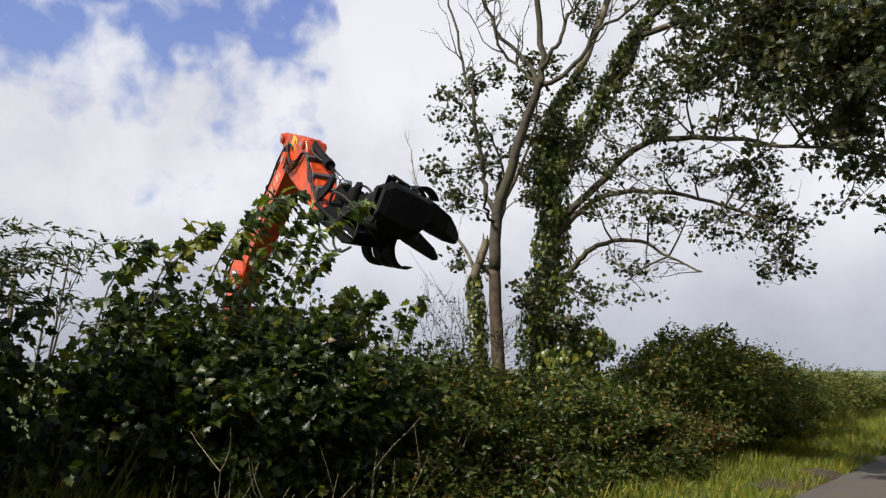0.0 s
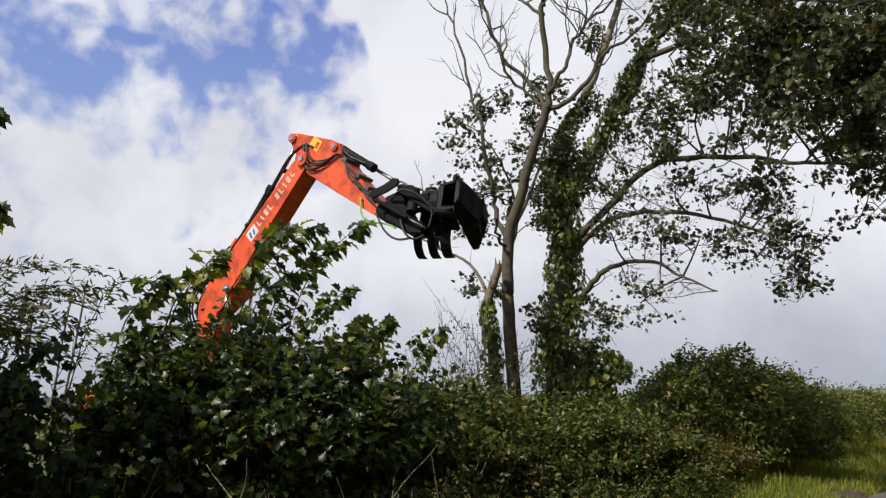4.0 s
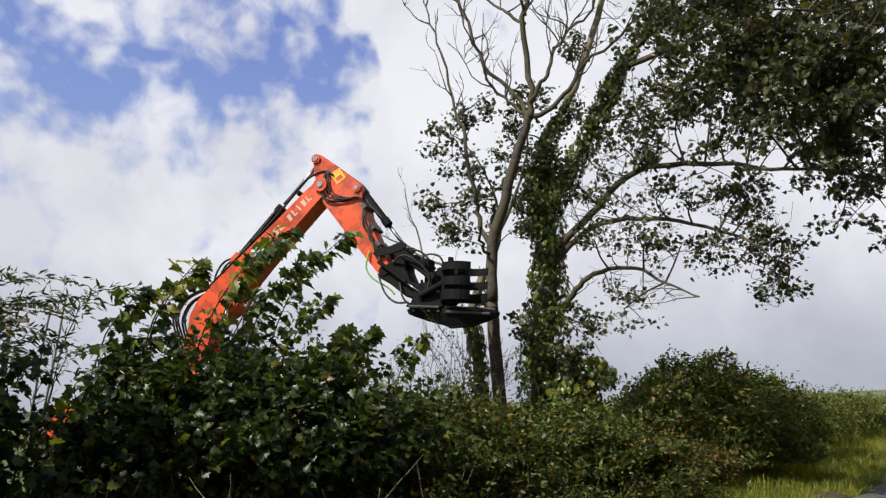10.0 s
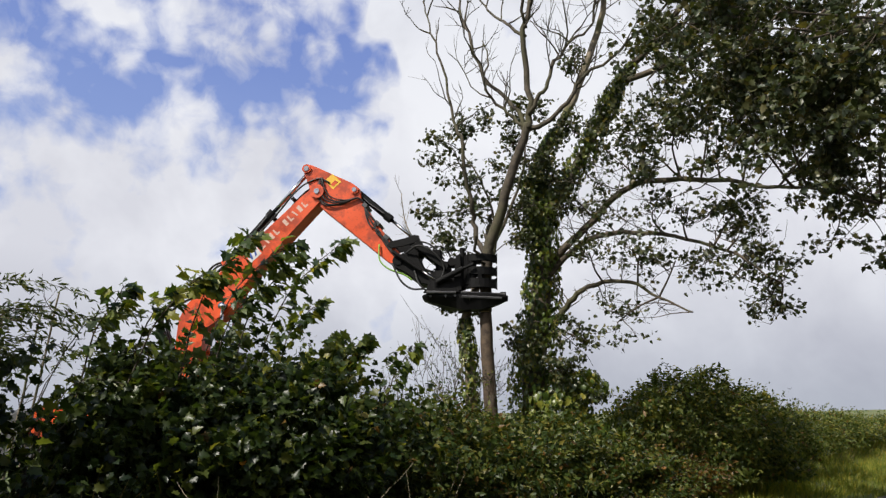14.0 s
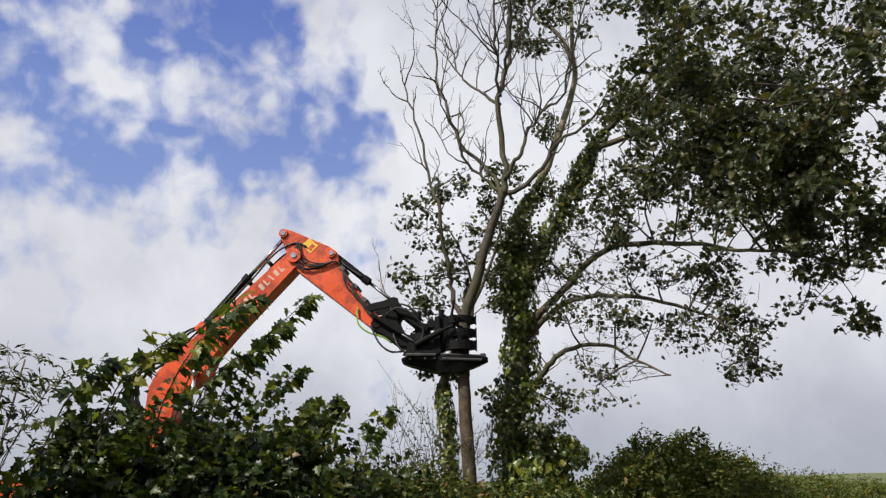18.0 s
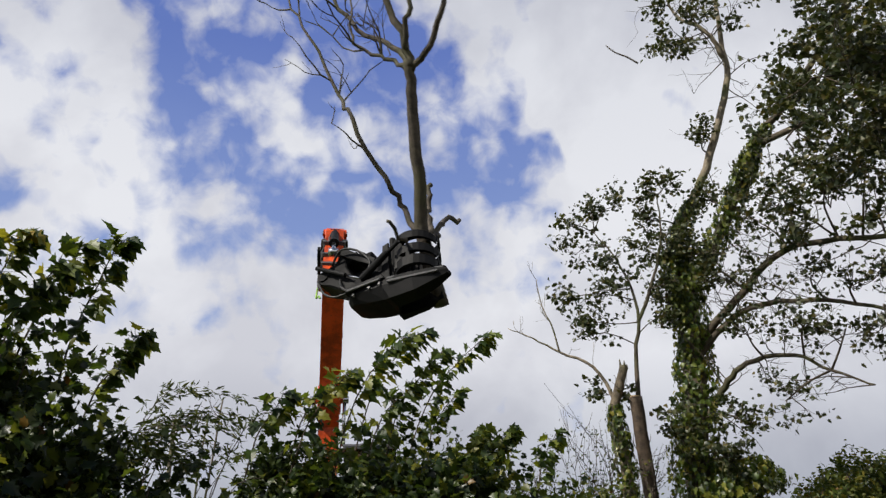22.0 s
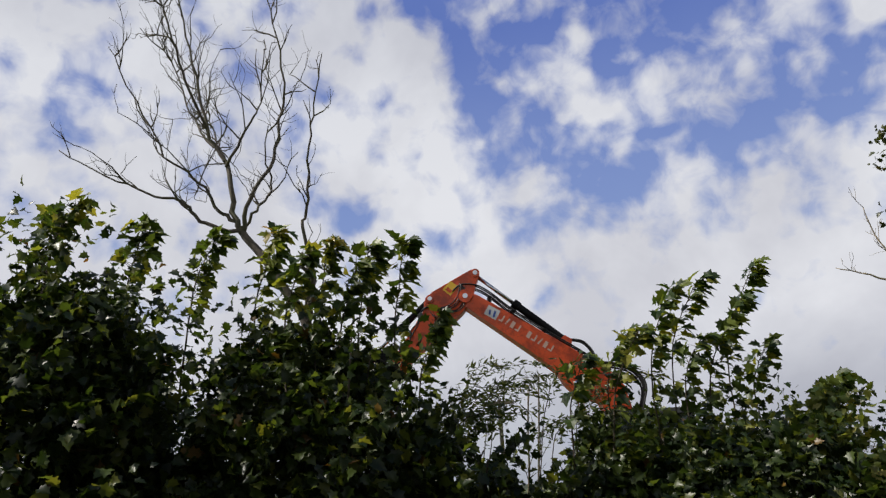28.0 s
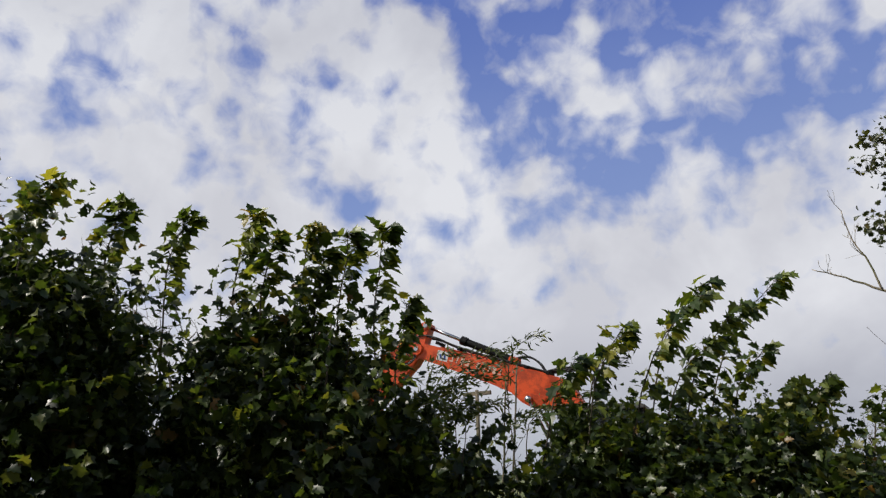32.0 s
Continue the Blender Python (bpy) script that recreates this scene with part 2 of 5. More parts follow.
def blade_leaf(w=0.035):
    v = [(0, w, 0), (0, -w, 0), (0.55, w * 0.8, 0.05), (0.55, -w * 0.8, 0.05), (1, 0, -0.12)]
    return np.array(v, float), np.array([(0, 1, 3), (0, 3, 2), (2, 3, 4)])


LOBED, OVAL, WILLOW = lobed_leaf(), oval_leaf(), oval_leaf(0.13)


def leaves(name, template, pos, axis, normal, size, material):
    """One mesh of many leaves at the given places, axes and normals."""
    tv, tf = template
    pos, axis, normal, size = (np.asarray(a, float) for a in (pos, axis, normal, size))
    axis = axis / np.maximum(np.linalg.norm(axis, axis=1, keepdims=True), 1e-6)
    side = np.cross(normal, axis)
    side = side / np.maximum(np.linalg.norm(side, axis=1, keepdims=True), 1e-6)
    up = np.cross(axis, side)
    n, k, q = len(pos), len(tv), len(tf)
    w = pos[:, None] + size[:, None, None] * (tv[None, :, :1] * axis[:, None] + tv[None, :, 1:2] * side[:, None] + tv[None, :, 2:] * up[:, None])
    me = bpy.data.meshes.new(name)
    me.vertices.add(n * k)
    me.vertices.foreach_set("co", w.astype(np.float32).ravel())
    idx = (tf[None] + (np.arange(n) * k)[:, None, None]).astype(np.int32)
    me.loops.add(n * q * 3)
    me.loops.foreach_set("vertex_index", idx.ravel())
    me.polygons.add(n * q)
    me.polygons.foreach_set("loop_start", np.arange(n * q, dtype=np.int32) * 3)
    me.update(calc_edges=True)
    me.materials.append(material)
    return me


def unit(rng, n):
    v = rng.normal(size=(n, 3))
    return v / np.linalg.norm(v, axis=1, keepdims=True)


WIND = Vector((0.9, -0.1, -0.05))

# ------------------------------------------------------------------ sky
def cloud_dome():
    """The cloud layer far off, drifting slowly round."""
    g = Geo()
    R, cols = 2600.0, 96
    els = [-4, 0, 6, 12, 18, 24, 30, 36, 42, 46]
    for e in els:
        for k in range(cols):
            a = 2 * math.pi * k / cols
            g.v.append((R * math.cos(radians(e)) * math.sin(a), R * math.cos(radians(e)) * math.cos(a), R * math.sin(radians(e))))
    for i in range(len(els) - 1):
        for k in range(cols):
            a, b = i * cols + k, i * cols + (k + 1) % cols
            g.f.append((a, b, b + cols, a + cols))
    m = bpy.data.materials.new("cloud_layer")
    m.use_nodes = True
    nt = m.node_tree
    n, L = nt.nodes, nt.links
    n.remove(n["Principled BSDF"])

    def math_n(op, a, b=None, c=None):
        k = n.new("ShaderNodeMath")
        k.operation = op
        for s, val in zip(k.inputs, (a, b, c)):
            if val is None:
                continue
            if isinstance(val, (int, float)):
                s.default_value = val
            else:
                L.new(val, s)
        return k.outputs[0]

    tc = n.new("ShaderNodeTexCoord")
    nv = n.new("ShaderNodeVectorMath")
    nv.operation = "NORMALIZE"
    L.new(tc.outputs["Object"], nv.inputs[0])
    sp = n.new("ShaderNodeSeparateXYZ")
    L.new(nv.outputs[0], sp.inputs[0])
    az = math_n("MULTIPLY", math_n("ARCTAN2", sp.outputs[0], sp.outputs[1]), 180 / math.pi)
    el = math_n("MULTIPLY", math_n("ARCSINE", sp.outputs[2]), 180 / math.pi)

    def cloud_noise(scale, detail, rough, dist=0.0):
        t = n.new("ShaderNodeTexNoise")
        t.inputs["Scale"].default_value, t.inputs["Detail"].default_value = scale, detail
        t.inputs["Roughness"].default_value, t.inputs["Distortion"].default_value = rough, dist
        L.new(nv.outputs[0], t.inputs["Vector"])
        return t.outputs["Fac"]

    # gaps in the cloud and puffs in the gaps: azimuth, elevation, half width, half height, depth
    field = None
    for a, e, w, h, k in GAPS + GAPS_LEFT + GAPS_RIGHT + PUFFS:
        dx = math_n("DIVIDE", math_n("SUBTRACT", az, a), w)
        dy = math_n("DIVIDE", math_n("SUBTRACT", el, e), h)
        d = math_n("ADD", math_n("MULTIPLY", dx, dx), math_n("MULTIPLY", dy, dy))
        gsn = math_n("MULTIPLY", math_n("EXPONENT", math_n("MULTIPLY", d, -1.0)), k)
        field = gsn if field is None else math_n("ADD", field, gsn)
    puff, fine, broad = cloud_noise(15.0, 2, 0.42, 0.15), cloud_noise(34.0, 1, 0.5, 0.1), cloud_noise(5.5, 2, 0.5)
    cover = math_n("ADD", math_n("MULTIPLY", math_n("SUBTRACT", puff, 0.5), 2.5), math_n("MULTIPLY", math_n("SUBTRACT", fine, 0.5), 0.75))
    cover = math_n("ADD", cover, math_n("MULTIPLY", math_n("SUBTRACT", broad, 0.5), 0.9))
    wisp = cloud_noise(24.0, 4, 0.6, 0.3)
    cover = math_n("ADD", cover, math_n("MULTIPLY", math_n("SUBTRACT", wisp, 0.5), 1.5))
    cover = math_n("SUBTRACT", math_n("ADD", cover, 0.84), math_n("MULTIPLY", math_n("MINIMUM", field, 1.15), 0.56))
    low = math_n("MAXIMUM", math_n("SUBTRACT", 20.0, el), 0.0)
    cover = math_n("ADD", cover, math_n("MULTIPLY", low, 0.04))
    edge = math_n("ADD", az, math_n("MULTIPLY", math_n("SUBTRACT", broad, 0.5), 9.0))
    edge = math_n("ADD", edge, math_n("MULTIPLY", math_n("SUBTRACT", puff, 0.5), 4.0))
    bank_edge = n.new("ShaderNodeMapRange")
    bank_edge.interpolation_type = "SMOOTHSTEP"
    for i, val in enumerate((-3.1, -1.3, 0.0, 0.9)):
        bank_edge.inputs[i + 1].default_value = val
    L.new(edge, bank_edge.inputs[0])
    cover = math_n("ADD", cover, bank_edge.outputs[0])
    mask = ramp(nt, cover, [(0.0, (0.08, 0.08, 0.08)), (0.28, (0.32, 0.32, 0.32)), (0.60, (0.74, 0.74, 0.74)), (0.95, (1, 1, 1))])
    white = ramp(nt, math_n("DIVIDE", el, 46.0), [(0.0, (0.43, 0.46, 0.53)), (0.10, (0.53, 0.55, 0.62)), (0.26, (0.75, 0.76, 0.815)), (0.5, (0.77, 0.78, 0.83)), (1.0, (0.63, 0.65, 0.72))])
    shade = ramp(nt, cloud_noise(5.0, 5, 0.55, 0.2), [(0.35, (0.84, 0.84, 0.86)), (0.62, (1.06, 1.06, 1.05))])
    white = mixc(nt, 1.0, white, shade, "MULTIPLY")
    blue = ramp(nt, math_n("DIVIDE", el, 46.0), [(0.3, (0.24, 0.35, 0.66)), (0.8, (0.085, 0.16, 0.50))])
    em = n.new("ShaderNodeEmission")
    L.new(mixc(nt, mask, blue, white), em.inputs["Color"])
    L.new(em.outputs[0], n["Material Output"].inputs["Surface"])
    me = g.mesh("sky_backdrop", m, True)
    ob = new("backdrop_sky", me)
    return tagged(ob, "broken white cumulus cloud over blue sky, drifting", "sky", kind="structure")


GAPS = [(-26.9, 34.6, 3.92, 1.91, 1.25), (-16.1, 36.7, 3.92, 2.65, 1.25), (-14, 31.8, 4.13, 2.12, 1.25), (-10.6, 34.5, 2.65, 2.12, 1), (-17.2, 28.6, 4.56, 2.12, 1.12), (-5.3, 26.6, 2.7, 4, 1.2), (-7.2, 29.3, 3.82, 2.54, 1.12), (-12.2, 27.5, 3.2, 1.6, 0.7), (-23.3, 23, 1.7, 1.2, 0.7),
        (-31.5, 30.6, 3.07, 2.23, 0.62), (-21.2, 33.7, 2.54, 2.12, 0.5), (-26.1, 38.5, 9.75, 3.29, 1.5), (-22.7, 34.2, 4.66, 3.07, 1.25), (-20.6, 28.3, 3.82, 2.33, 1.12), (-31.3, 26.9, 3.9, 2.2, 0.9), (-24.5, 23.5, 2.5, 1.5, 0.6), (-35.5, 30.7, 3, 2.2, 0.7), (-51, 32.1, 2.3, 1.3, 0.5),
        (-59.6, 33, 2.1, 1.1, 0.6), (-15.4, 25.8, 2.7, 1.3, 0.7), (-35.1, 35.7, 3.8, 3.1, 0.5), (-34.7, 29.6, 3.4, 3.2, 0.6)]
GAPS_LEFT = [(-62.4, 23.7, 2, 1.5, 0.6), (-48, 21.9, 2.5, 2.1, 0.6), (-39.1, 19.7, 2.3, 1.5, 0.5), (-27.6, 23.3, 2.9, 2.1, 0.4), (-43.9, 38.8, 5.9, 1.5, 0.7), (-37.2, 35.6, 5.4, 3.4, 0.8), (-34, 31.2, 4.3, 2.6, 0.8), (-31.2, 28.2, 3.3, 2, 0.6), (-45.1, 31.5, 3.7, 1.3, 0.7),
             (-52.5, 31.6, 1.7, 0.9, 0.6), (-40.9, 28.7, 3.7, 1, 0.5), (-47.6, 22.4, 2.3, 1.3, 0.6), (-40.6, 20.6, 1.7, 1, 0.5), (-20.7, 34.8, 7.2, 3, 0.9), (-17, 28.9, 3.4, 1.5, 0.5), (-10.2, 32.6, 3.9, 2.3, 0.6), (-20.3, 26.1, 7, 2.4, 0.9), (-29.4, 26.7, 3.5, 2, 0.8),
             (-14.2, 29.2, 3.4, 2.5, 0.6), (-7.5, 30.8, 2.4, 1.5, 0.5), (-24.8, 26.8, 5.2, 1.8, 0.7)]
GAPS_RIGHT = [(9.8, 32.4, 2.8, 2.2, 1.5), (18.5, 31.0, 6.5, 2.6, 1.1), (30.0, 33.0, 6.0, 3.0, 1.0)]
PUFFS = [(-28.6, 31.6, 3, 2.2, -0.9), (-18.7, 35.4, 2.7, 3.9, -0.9), (-45, 34.9, 5.7, 2.6, -0.6), (-24.6, 31.8, 6.2, 2.6, -0.5), (-9.7, 37.4, 3.2, 3, -0.6), (-18.2, 33.6, 3.6, 1.2, -0.5)]
sky_dome = cloud_dome()

# ------------------------------------------------------------------ ground
def bank(u, v):
    """Height of the ground: lane, verge, hedge bank, field."""
    if v < 2.7:
        base = 0.0
    elif v < 4.6:
        base = 0.10 * (v - 2.7) / 1.9
    elif v < 5.9:
        t = (v - 4.6) / 1.3
        base = 0.10 + 0.75 * t * t * (3 - 2 * t)
    elif v < 7.6:
        base = 0.85
    elif v < 9.4:
        t = (v - 7.6) / 1.8
        base = 0.85 - 0.85 * t * t * (3 - 2 * t)
    else:
        base = 0.0
    return base


def ground_z(x, y):
    p = Vector((x, y, 0))
    u, v = p.dot(U), p.dot(V)
    r = math.hypot(x, y)
    z = bank(u, v)
    if v > 2.9:
        z += 0.05 * noise.noise(Vector((x * 1.3, y * 1.3, 0)))
    far = max(0.0, min(1.0, (r - 60) / 400))
    z += far * (3.0 * noise.noise(Vector((x / 260, y / 260, 3))) - 1.0)
    ridge = max(0.0, min(1.0, (r - 700) / 900))
    z += ridge * (11 + 9 * noise.noise(Vector((x / 500, y / 500, 7))))
    return z


def make_ground():
    g = Geo()
    us = [-2400, -900, -300, -100, -40, -20] + [-12 + 0.6 * i for i in range(95)] + [48, 56, 68, 85, 120, 200, 350, 600, 1000, 1600, 2400]
    vs = [-2400, -800, -250, -80, -25, -8, -3, -0.8, 1.5, 2.6] + [2.8 + 0.24 * i for i in range(29)] + [10, 12, 16, 24, 40, 70, 130, 250, 450, 800, 1300, 1800, 2400]
    for u in us:
        for v in vs:
            p = uv(u, v)
            g.v.append((p.x, p.y, ground_z(p.x, p.y)))
    w = len(vs)
    for i in range(len(us) - 1):
        for k in range(w - 1):
            a = i * w + k
            g.f.append((a, a + 1, a + w + 1, a + w))
    ob = new("ground", g.mesh("ground", M["ground"], True))
    tagged(ob, "grassy ground with a raised hedge bank and fields", "ground", kind="structure")
    # the lane: a thin slab, its edge broken by the verge
    g = Geo()
    rng = random.Random(3)
    steps = [-30 + 0.5 * i for i in range(200)] + [72, 80, 100, 140]
    for u in steps:
        e = 2.78 + 0.12 * noise.noise(Vector((u * 0.7, 0, 0))) + rng.uniform(-0.05, 0.05)
        for v, z in ((-0.9, 0.0), (-0.86, 0.03), (1.2, 0.055), (e - 0.06, 0.03), (e, -0.02)):
            p = uv(u, v)
            g.v.append((p.x, p.y, z))
    for i in range(len(steps) - 1):
        for k in range(4):
            a = i * 5 + k
            g.f.append((a, a + 1, a + 6, a + 5))
    ob = new("road", g.mesh("road", M["asphalt"], True))
    tagged(ob, "narrow worn grey asphalt lane with a ragged edge", "road", kind="structure")


make_ground()


def dirt_patch():
    """Bare trodden soil where the verge meets the lane."""
    g = Geo()
    rng = random.Random(6)
    n = 28
    rings = [(1.0, 0.0), (0.75, 0.035), (0.4, 0.05)]
    for f, z in rings:
        for k in range(n):
            a = 2 * math.pi * k / n
            w = 1 + 0.35 * noise.noise(Vector((math.cos(a) * 1.7, math.sin(a) * 1.7, 4)))
            p = uv(12.0 + 1.9 * f * w * math.cos(a), 3.12 + 0.45 * f * w * math.sin(a))
            g.v.append((p.x, p.y, max(ground_z(p.x, p.y), 0.03) + z * rng.uniform(0.7, 1.3) - (0.03 if f == 1.0 else 0)))
    p = uv(12.0, 3.12)
    g.v.append((p.x, p.y, 0.09))
    for i in range(2):
        for k in range(n):
            a, b = i * n + k, i * n + (k + 1) % n
            g.f.append((a, b, b + n, a + n))
    for k in range(n):
        g.f.append((2 * n + k, 2 * n + (k + 1) % n, 3 * n))
    ob = new("dirt_patch", g.mesh("dirt_patch", M["soil"], True))
    tagged(ob, "bare dark brown soil at the edge of the lane", "soil", kind="structure")


dirt_patch()


# ------------------------------------------------------------------ trees
def grow(g, rng, p, d, length, r, depth, tips, droop=0.0, split=3, wander=0.35):
    """A branch with its side twigs; the tips are noted for leaves."""
    n = 5 if depth else 4
    pts, q, e = [Vector(p)], Vector(p), Vector(d).normalized()
    for i in range(n):
        e = (e + Vector((rng.uniform(-1, 1), rng.uniform(-1, 1), rng.uniform(-1, 1))) * wander * 0.6 + Vector((0, 0, 0.10 - droop))).normalized()
        q = q + e * (length / n)
        pts.append(q.copy())
    g.tube(pts, r, max(r * 0.35, 0.0025), 5 if r > 0.02 else 4 if r > 0.008 else 3, cap=False)
    for i in range(1, n + 1):
        tips.append((pts[i].copy(), (pts[i] - pts[i - 1]).normalized(), depth))
    if depth:
        for k in range(split):
            i = rng.randint(1, n)
            dd = (pts[i] - pts[i - 1]).normalized()
            out = Vector((rng.uniform(-1, 1), rng.uniform(-1, 1), rng.uniform(-0.6, 1)))
            grow(g, rng, pts[i], dd * 0.7 + out * 0.8, length * rng.uniform(0.45, 0.7), r * 0.55, depth - 1, tips, droop, split, wander)


def leaf_tufts(name, rng, tips, per, size, template, material, spread=0.09, up=0.5, share=1.0):
    """Leaves round the tips of twigs."""
    P, A, N, S = [], [], [], []
    for p, d, depth in tips:
        if depth > 1 or rng.random() > share:
            continue
        for k in range(per):
            off = Vector((rng.gauss(0, 1), rng.gauss(0, 1), rng.gauss(0, 0.55))) * spread
            ax = d * 0.5 + WIND * 0.45 + Vector((rng.gauss(0, 0.6), rng.gauss(0, 0.6), rng.gauss(-0.15, 0.5)))
            nn = Vector((rng.gauss(0, 0.7), rng.gauss(0, 0.7), up + rng.gauss(0, 0.5)))
            P.append(p + off), A.append(ax), N.append(nn), S.append(size * rng.uniform(0.6, 1.25))
    return leaves(name, template, P, A, N, S, material)


def reach(g, rng, limbs, c, r, tips, depth=2, split=3, thick=0.02, droop=0.05):
    """A side branch from the nearest limb to the middle of a spray, and its twigs."""
    c = Vector(c)
    best = min((q for line in limbs for q in line), key=lambda q: (q - c).length + 0.6 * max(0, q.z - c.z))
    mid = best.lerp(c, 0.5) + Vector((rng.uniform(-0.1, 0.1), rng.uniform(-0.1, 0.1), rng.uniform(-0.05, 0.15)))
    g.tube(curve([best, mid, c], 3), thick, thick * 0.5, 5, cap=False)
    d = (c - best).normalized()
    for k in range(5):
        out = Vector((rng.uniform(-1, 1), rng.uniform(-1, 1), rng.uniform(-0.7, 0.8)))
        grow(g, rng, best.lerp(c, rng.uniform(0.6, 1.0)), d * 0.5 + out, r * rng.uniform(0.7, 1.1), thick * 0.45, depth, tips, droop, split)


def ivy_coat(rng, line, r, n, size=0.085):
    """Ivy leaves laid round a trunk."""
    P, A, N, S = [], [], [], []
    for k in range(n):
        i = rng.randrange(len(line) - 1)
        p = line[i].lerp(line[i + 1], rng.random())
        a = rng.uniform(0, 2 * math.pi)
        out = Vector((math.cos(a), math.sin(a), 0))
        lump = 1 + 0.5 * noise.noise(p * 2.3 + out)
        rr = r * (1 - 0.5 * i / len(line)) * rng.uniform(0.85, 1.35) * lump
        P.append(p + out * rr)
        A.append(Vector((rng.gauss(0, 0.4), rng.gauss(0, 0.4), -1)) + out * 0.3)
        N.append(out + Vector((rng.gauss(0, 0.35), rng.gauss(0, 0.35), rng.gauss(0.2, 0.3))))
        S.append(size * rng.uniform(0.6, 1.3))
    return leaves("ivy", LOBED, P, A, N, S, M["ivy"])


def ivy_tree():
    """The big ivy-clad tree: trunk, limbs over the lane, sprays of leaves."""
    rng = random.Random(21)
    ob = thing("ivy_clad_tree", "tall hedgerow tree with ivy-clad trunk and ragged dark crown", "tree")
    trunk = curve([(1.86, 12.67, 0.5), (1.82, 12.67, 1.39), (1.80, 12.67, 2.44), (1.93, 12.65, 3.48), (2.02, 12.64, 4.66), (1.93, 12.66, 5.67), (1.96, 12.65, 6.1)], 5, 0.012, rng)
    pale = curve([(1.96, 12.65, 6.0), (2.19, 12.61, 6.77), (2.60, 12.53, 7.44), (3.04, 12.43, 8.55), (3.37, 12.35, 9.57), (3.38, 12.35, 10.2), (3.44, 12.33, 11.6), (3.63, 12.27, 12.8)], 4, 0.015, rng)
    pale_b = curve([(3.36, 12.35, 10.0), (3.09, 12.21, 10.6), (2.58, 12.33, 11.2), (2.47, 12.36, 12.2)], 4, 0.015, rng)
    big = curve([(1.96, 12.65, 5.1), (2.40, 12.34, 5.79), (2.82, 12.02, 6.46), (3.16, 11.69, 7.18), (3.41, 11.35, 7.6), (3.99, 10.86, 8.2), (4.62, 10.3, 9.0), (5.18, 9.7, 9.7)], 4, 0.015, rng)
    long_limb = curve([(2.0, 12.62, 4.3), (2.62, 12.15, 4.81), (3.05, 11.67, 5.26), (3.43, 11.17, 5.46), (4.0, 10.6, 5.36), (4.41, 10.06, 5.15), (4.82, 9.49, 4.86), (5.27, 8.85, 4.6), (5.8, 8.5, 4.3)], 4, 0.02, rng)
    low = curve([(1.92, 12.65, 2.7), (2.25, 12.4, 3.34), (2.47, 12.15, 3.66), (2.82, 11.87, 3.86), (3.32, 11.5, 3.82), (3.67, 11.14, 3.49), (4.07, 10.76, 3.2)], 4, 0.02, rng)
    mid = curve([(2.0, 12.63, 4.0), (2.53, 12.27, 4.57), (3.07, 11.88, 4.77), (3.56, 11.46, 4.68), (4.13, 10.91, 4.42), (4.68, 10.32, 4.02), (4.93, 9.83, 3.55)], 4, 0.02, rng)
    over = curve([(3.34, 11.4, 7.5), (4.03, 10.29, 7.29), (4.63, 9.42, 7.13), (5.27, 8.5, 6.69), (5.68, 7.62, 6.43)], 4, 0.02, rng)
    g = Geo()
    g.tube(trunk, 0.27, 0.13, 12)
    part("trunk", g.mesh("trunk", M["bark"], True), ob)
    for nm, line, r0, r1, mt in (("limb", pale, 0.10, 0.03, "pale_bark"), ("limb", pale_b, 0.05, 0.015, "pale_bark"), ("limb", big, 0.12, 0.03, "bark"),
                                 ("limb", long_limb, 0.075, 0.012, "bark"), ("limb", low, 0.07, 0.012, "bark"), ("limb", mid, 0.065, 0.012, "bark"), ("limb", over, 0.06, 0.012, "bark")):
        g = Geo()
        g.tube(line, r0, r1, 9)
        part(nm, g.mesh(nm, M[mt], True), ob, "pale bare limb" if mt == "pale_bark" else "")
    limbs = [trunk, pale, pale_b, big, long_limb, low, mid, over]
    LOW = [(2.37, 11.76, 2.95), (2.25, 11.79, 2.38), (1.41, 11.92, 2.78), (2.3, 11.9, 1.9), (2.33, 12.2, 5.82), (1.64, 12.3, 6.1), (2.46, 11.9, 5.38), (1.5, 12.4, 5.2), (1.45, 12.4, 6.7), (2.6, 12.2, 6.9), (2.7, 12.3, 8.2)]
    MID = [(4.77, 10.46, 4.33), (5.13, 10.29, 3.39), (4.38, 10.63, 4.18), (3.88, 10.82, 4.04), (2.91, 11.13, 5.09), (3.13, 11.07, 5.88), (4.65, 10.52, 3.7), (5.05, 10.33, 4.02), (4.09, 10.75, 4.69), (3.39, 10.99, 4.17), (3.61, 10.92, 4.93), (2.59, 11.2, 4.22), (5.19, 10.26, 3.21), (3.0, 11.3, 3.1), (4.75, 10.4, 4.75)]
    TOP = [(3.44, 10.24, 6.93), (3.15, 10.33, 6.28), (3.79, 10.11, 5.99), (4.36, 9.88, 6.37), (4.3, 9.91, 5.53), (4.97, 9.59, 5.78), (5.47, 9.31, 5.4), (5.04, 9.55, 6.6), (5.55, 9.27, 6.27), (5.95, 9.01, 5.36), (5.97, 9.0, 4.44), (6.21, 8.84, 4.63), (6.03, 8.96, 6.21), (4.03, 10.02, 7.22), (4.73, 9.71, 7.25), (5.49, 9.3, 7.12), (6.11, 8.91, 6.99), (5.73, 9.16, 4.91), (3.59, 10.19, 5.6)]
    HIGH = [(4.4, 9.86, 9.16), (5.2, 9.47, 8.99), (5.81, 9.11, 7.97), (6.47, 8.65, 8.07), (6.84, 8.36, 8.17), (5.23, 9.45, 7.98), (4.48, 9.83, 8.34), (2.5, 12.0, 10.3), (2.9, 12.0, 10.9), (6.74, 8.44, 6.67), (3.79, 10.11, 10.3), (5.09, 9.53, 10.1), (6.14, 8.89, 9.44), (6.96, 8.26, 9.02), (6.7, 8.4, 7.4), (4.1, 10.4, 7.8)]
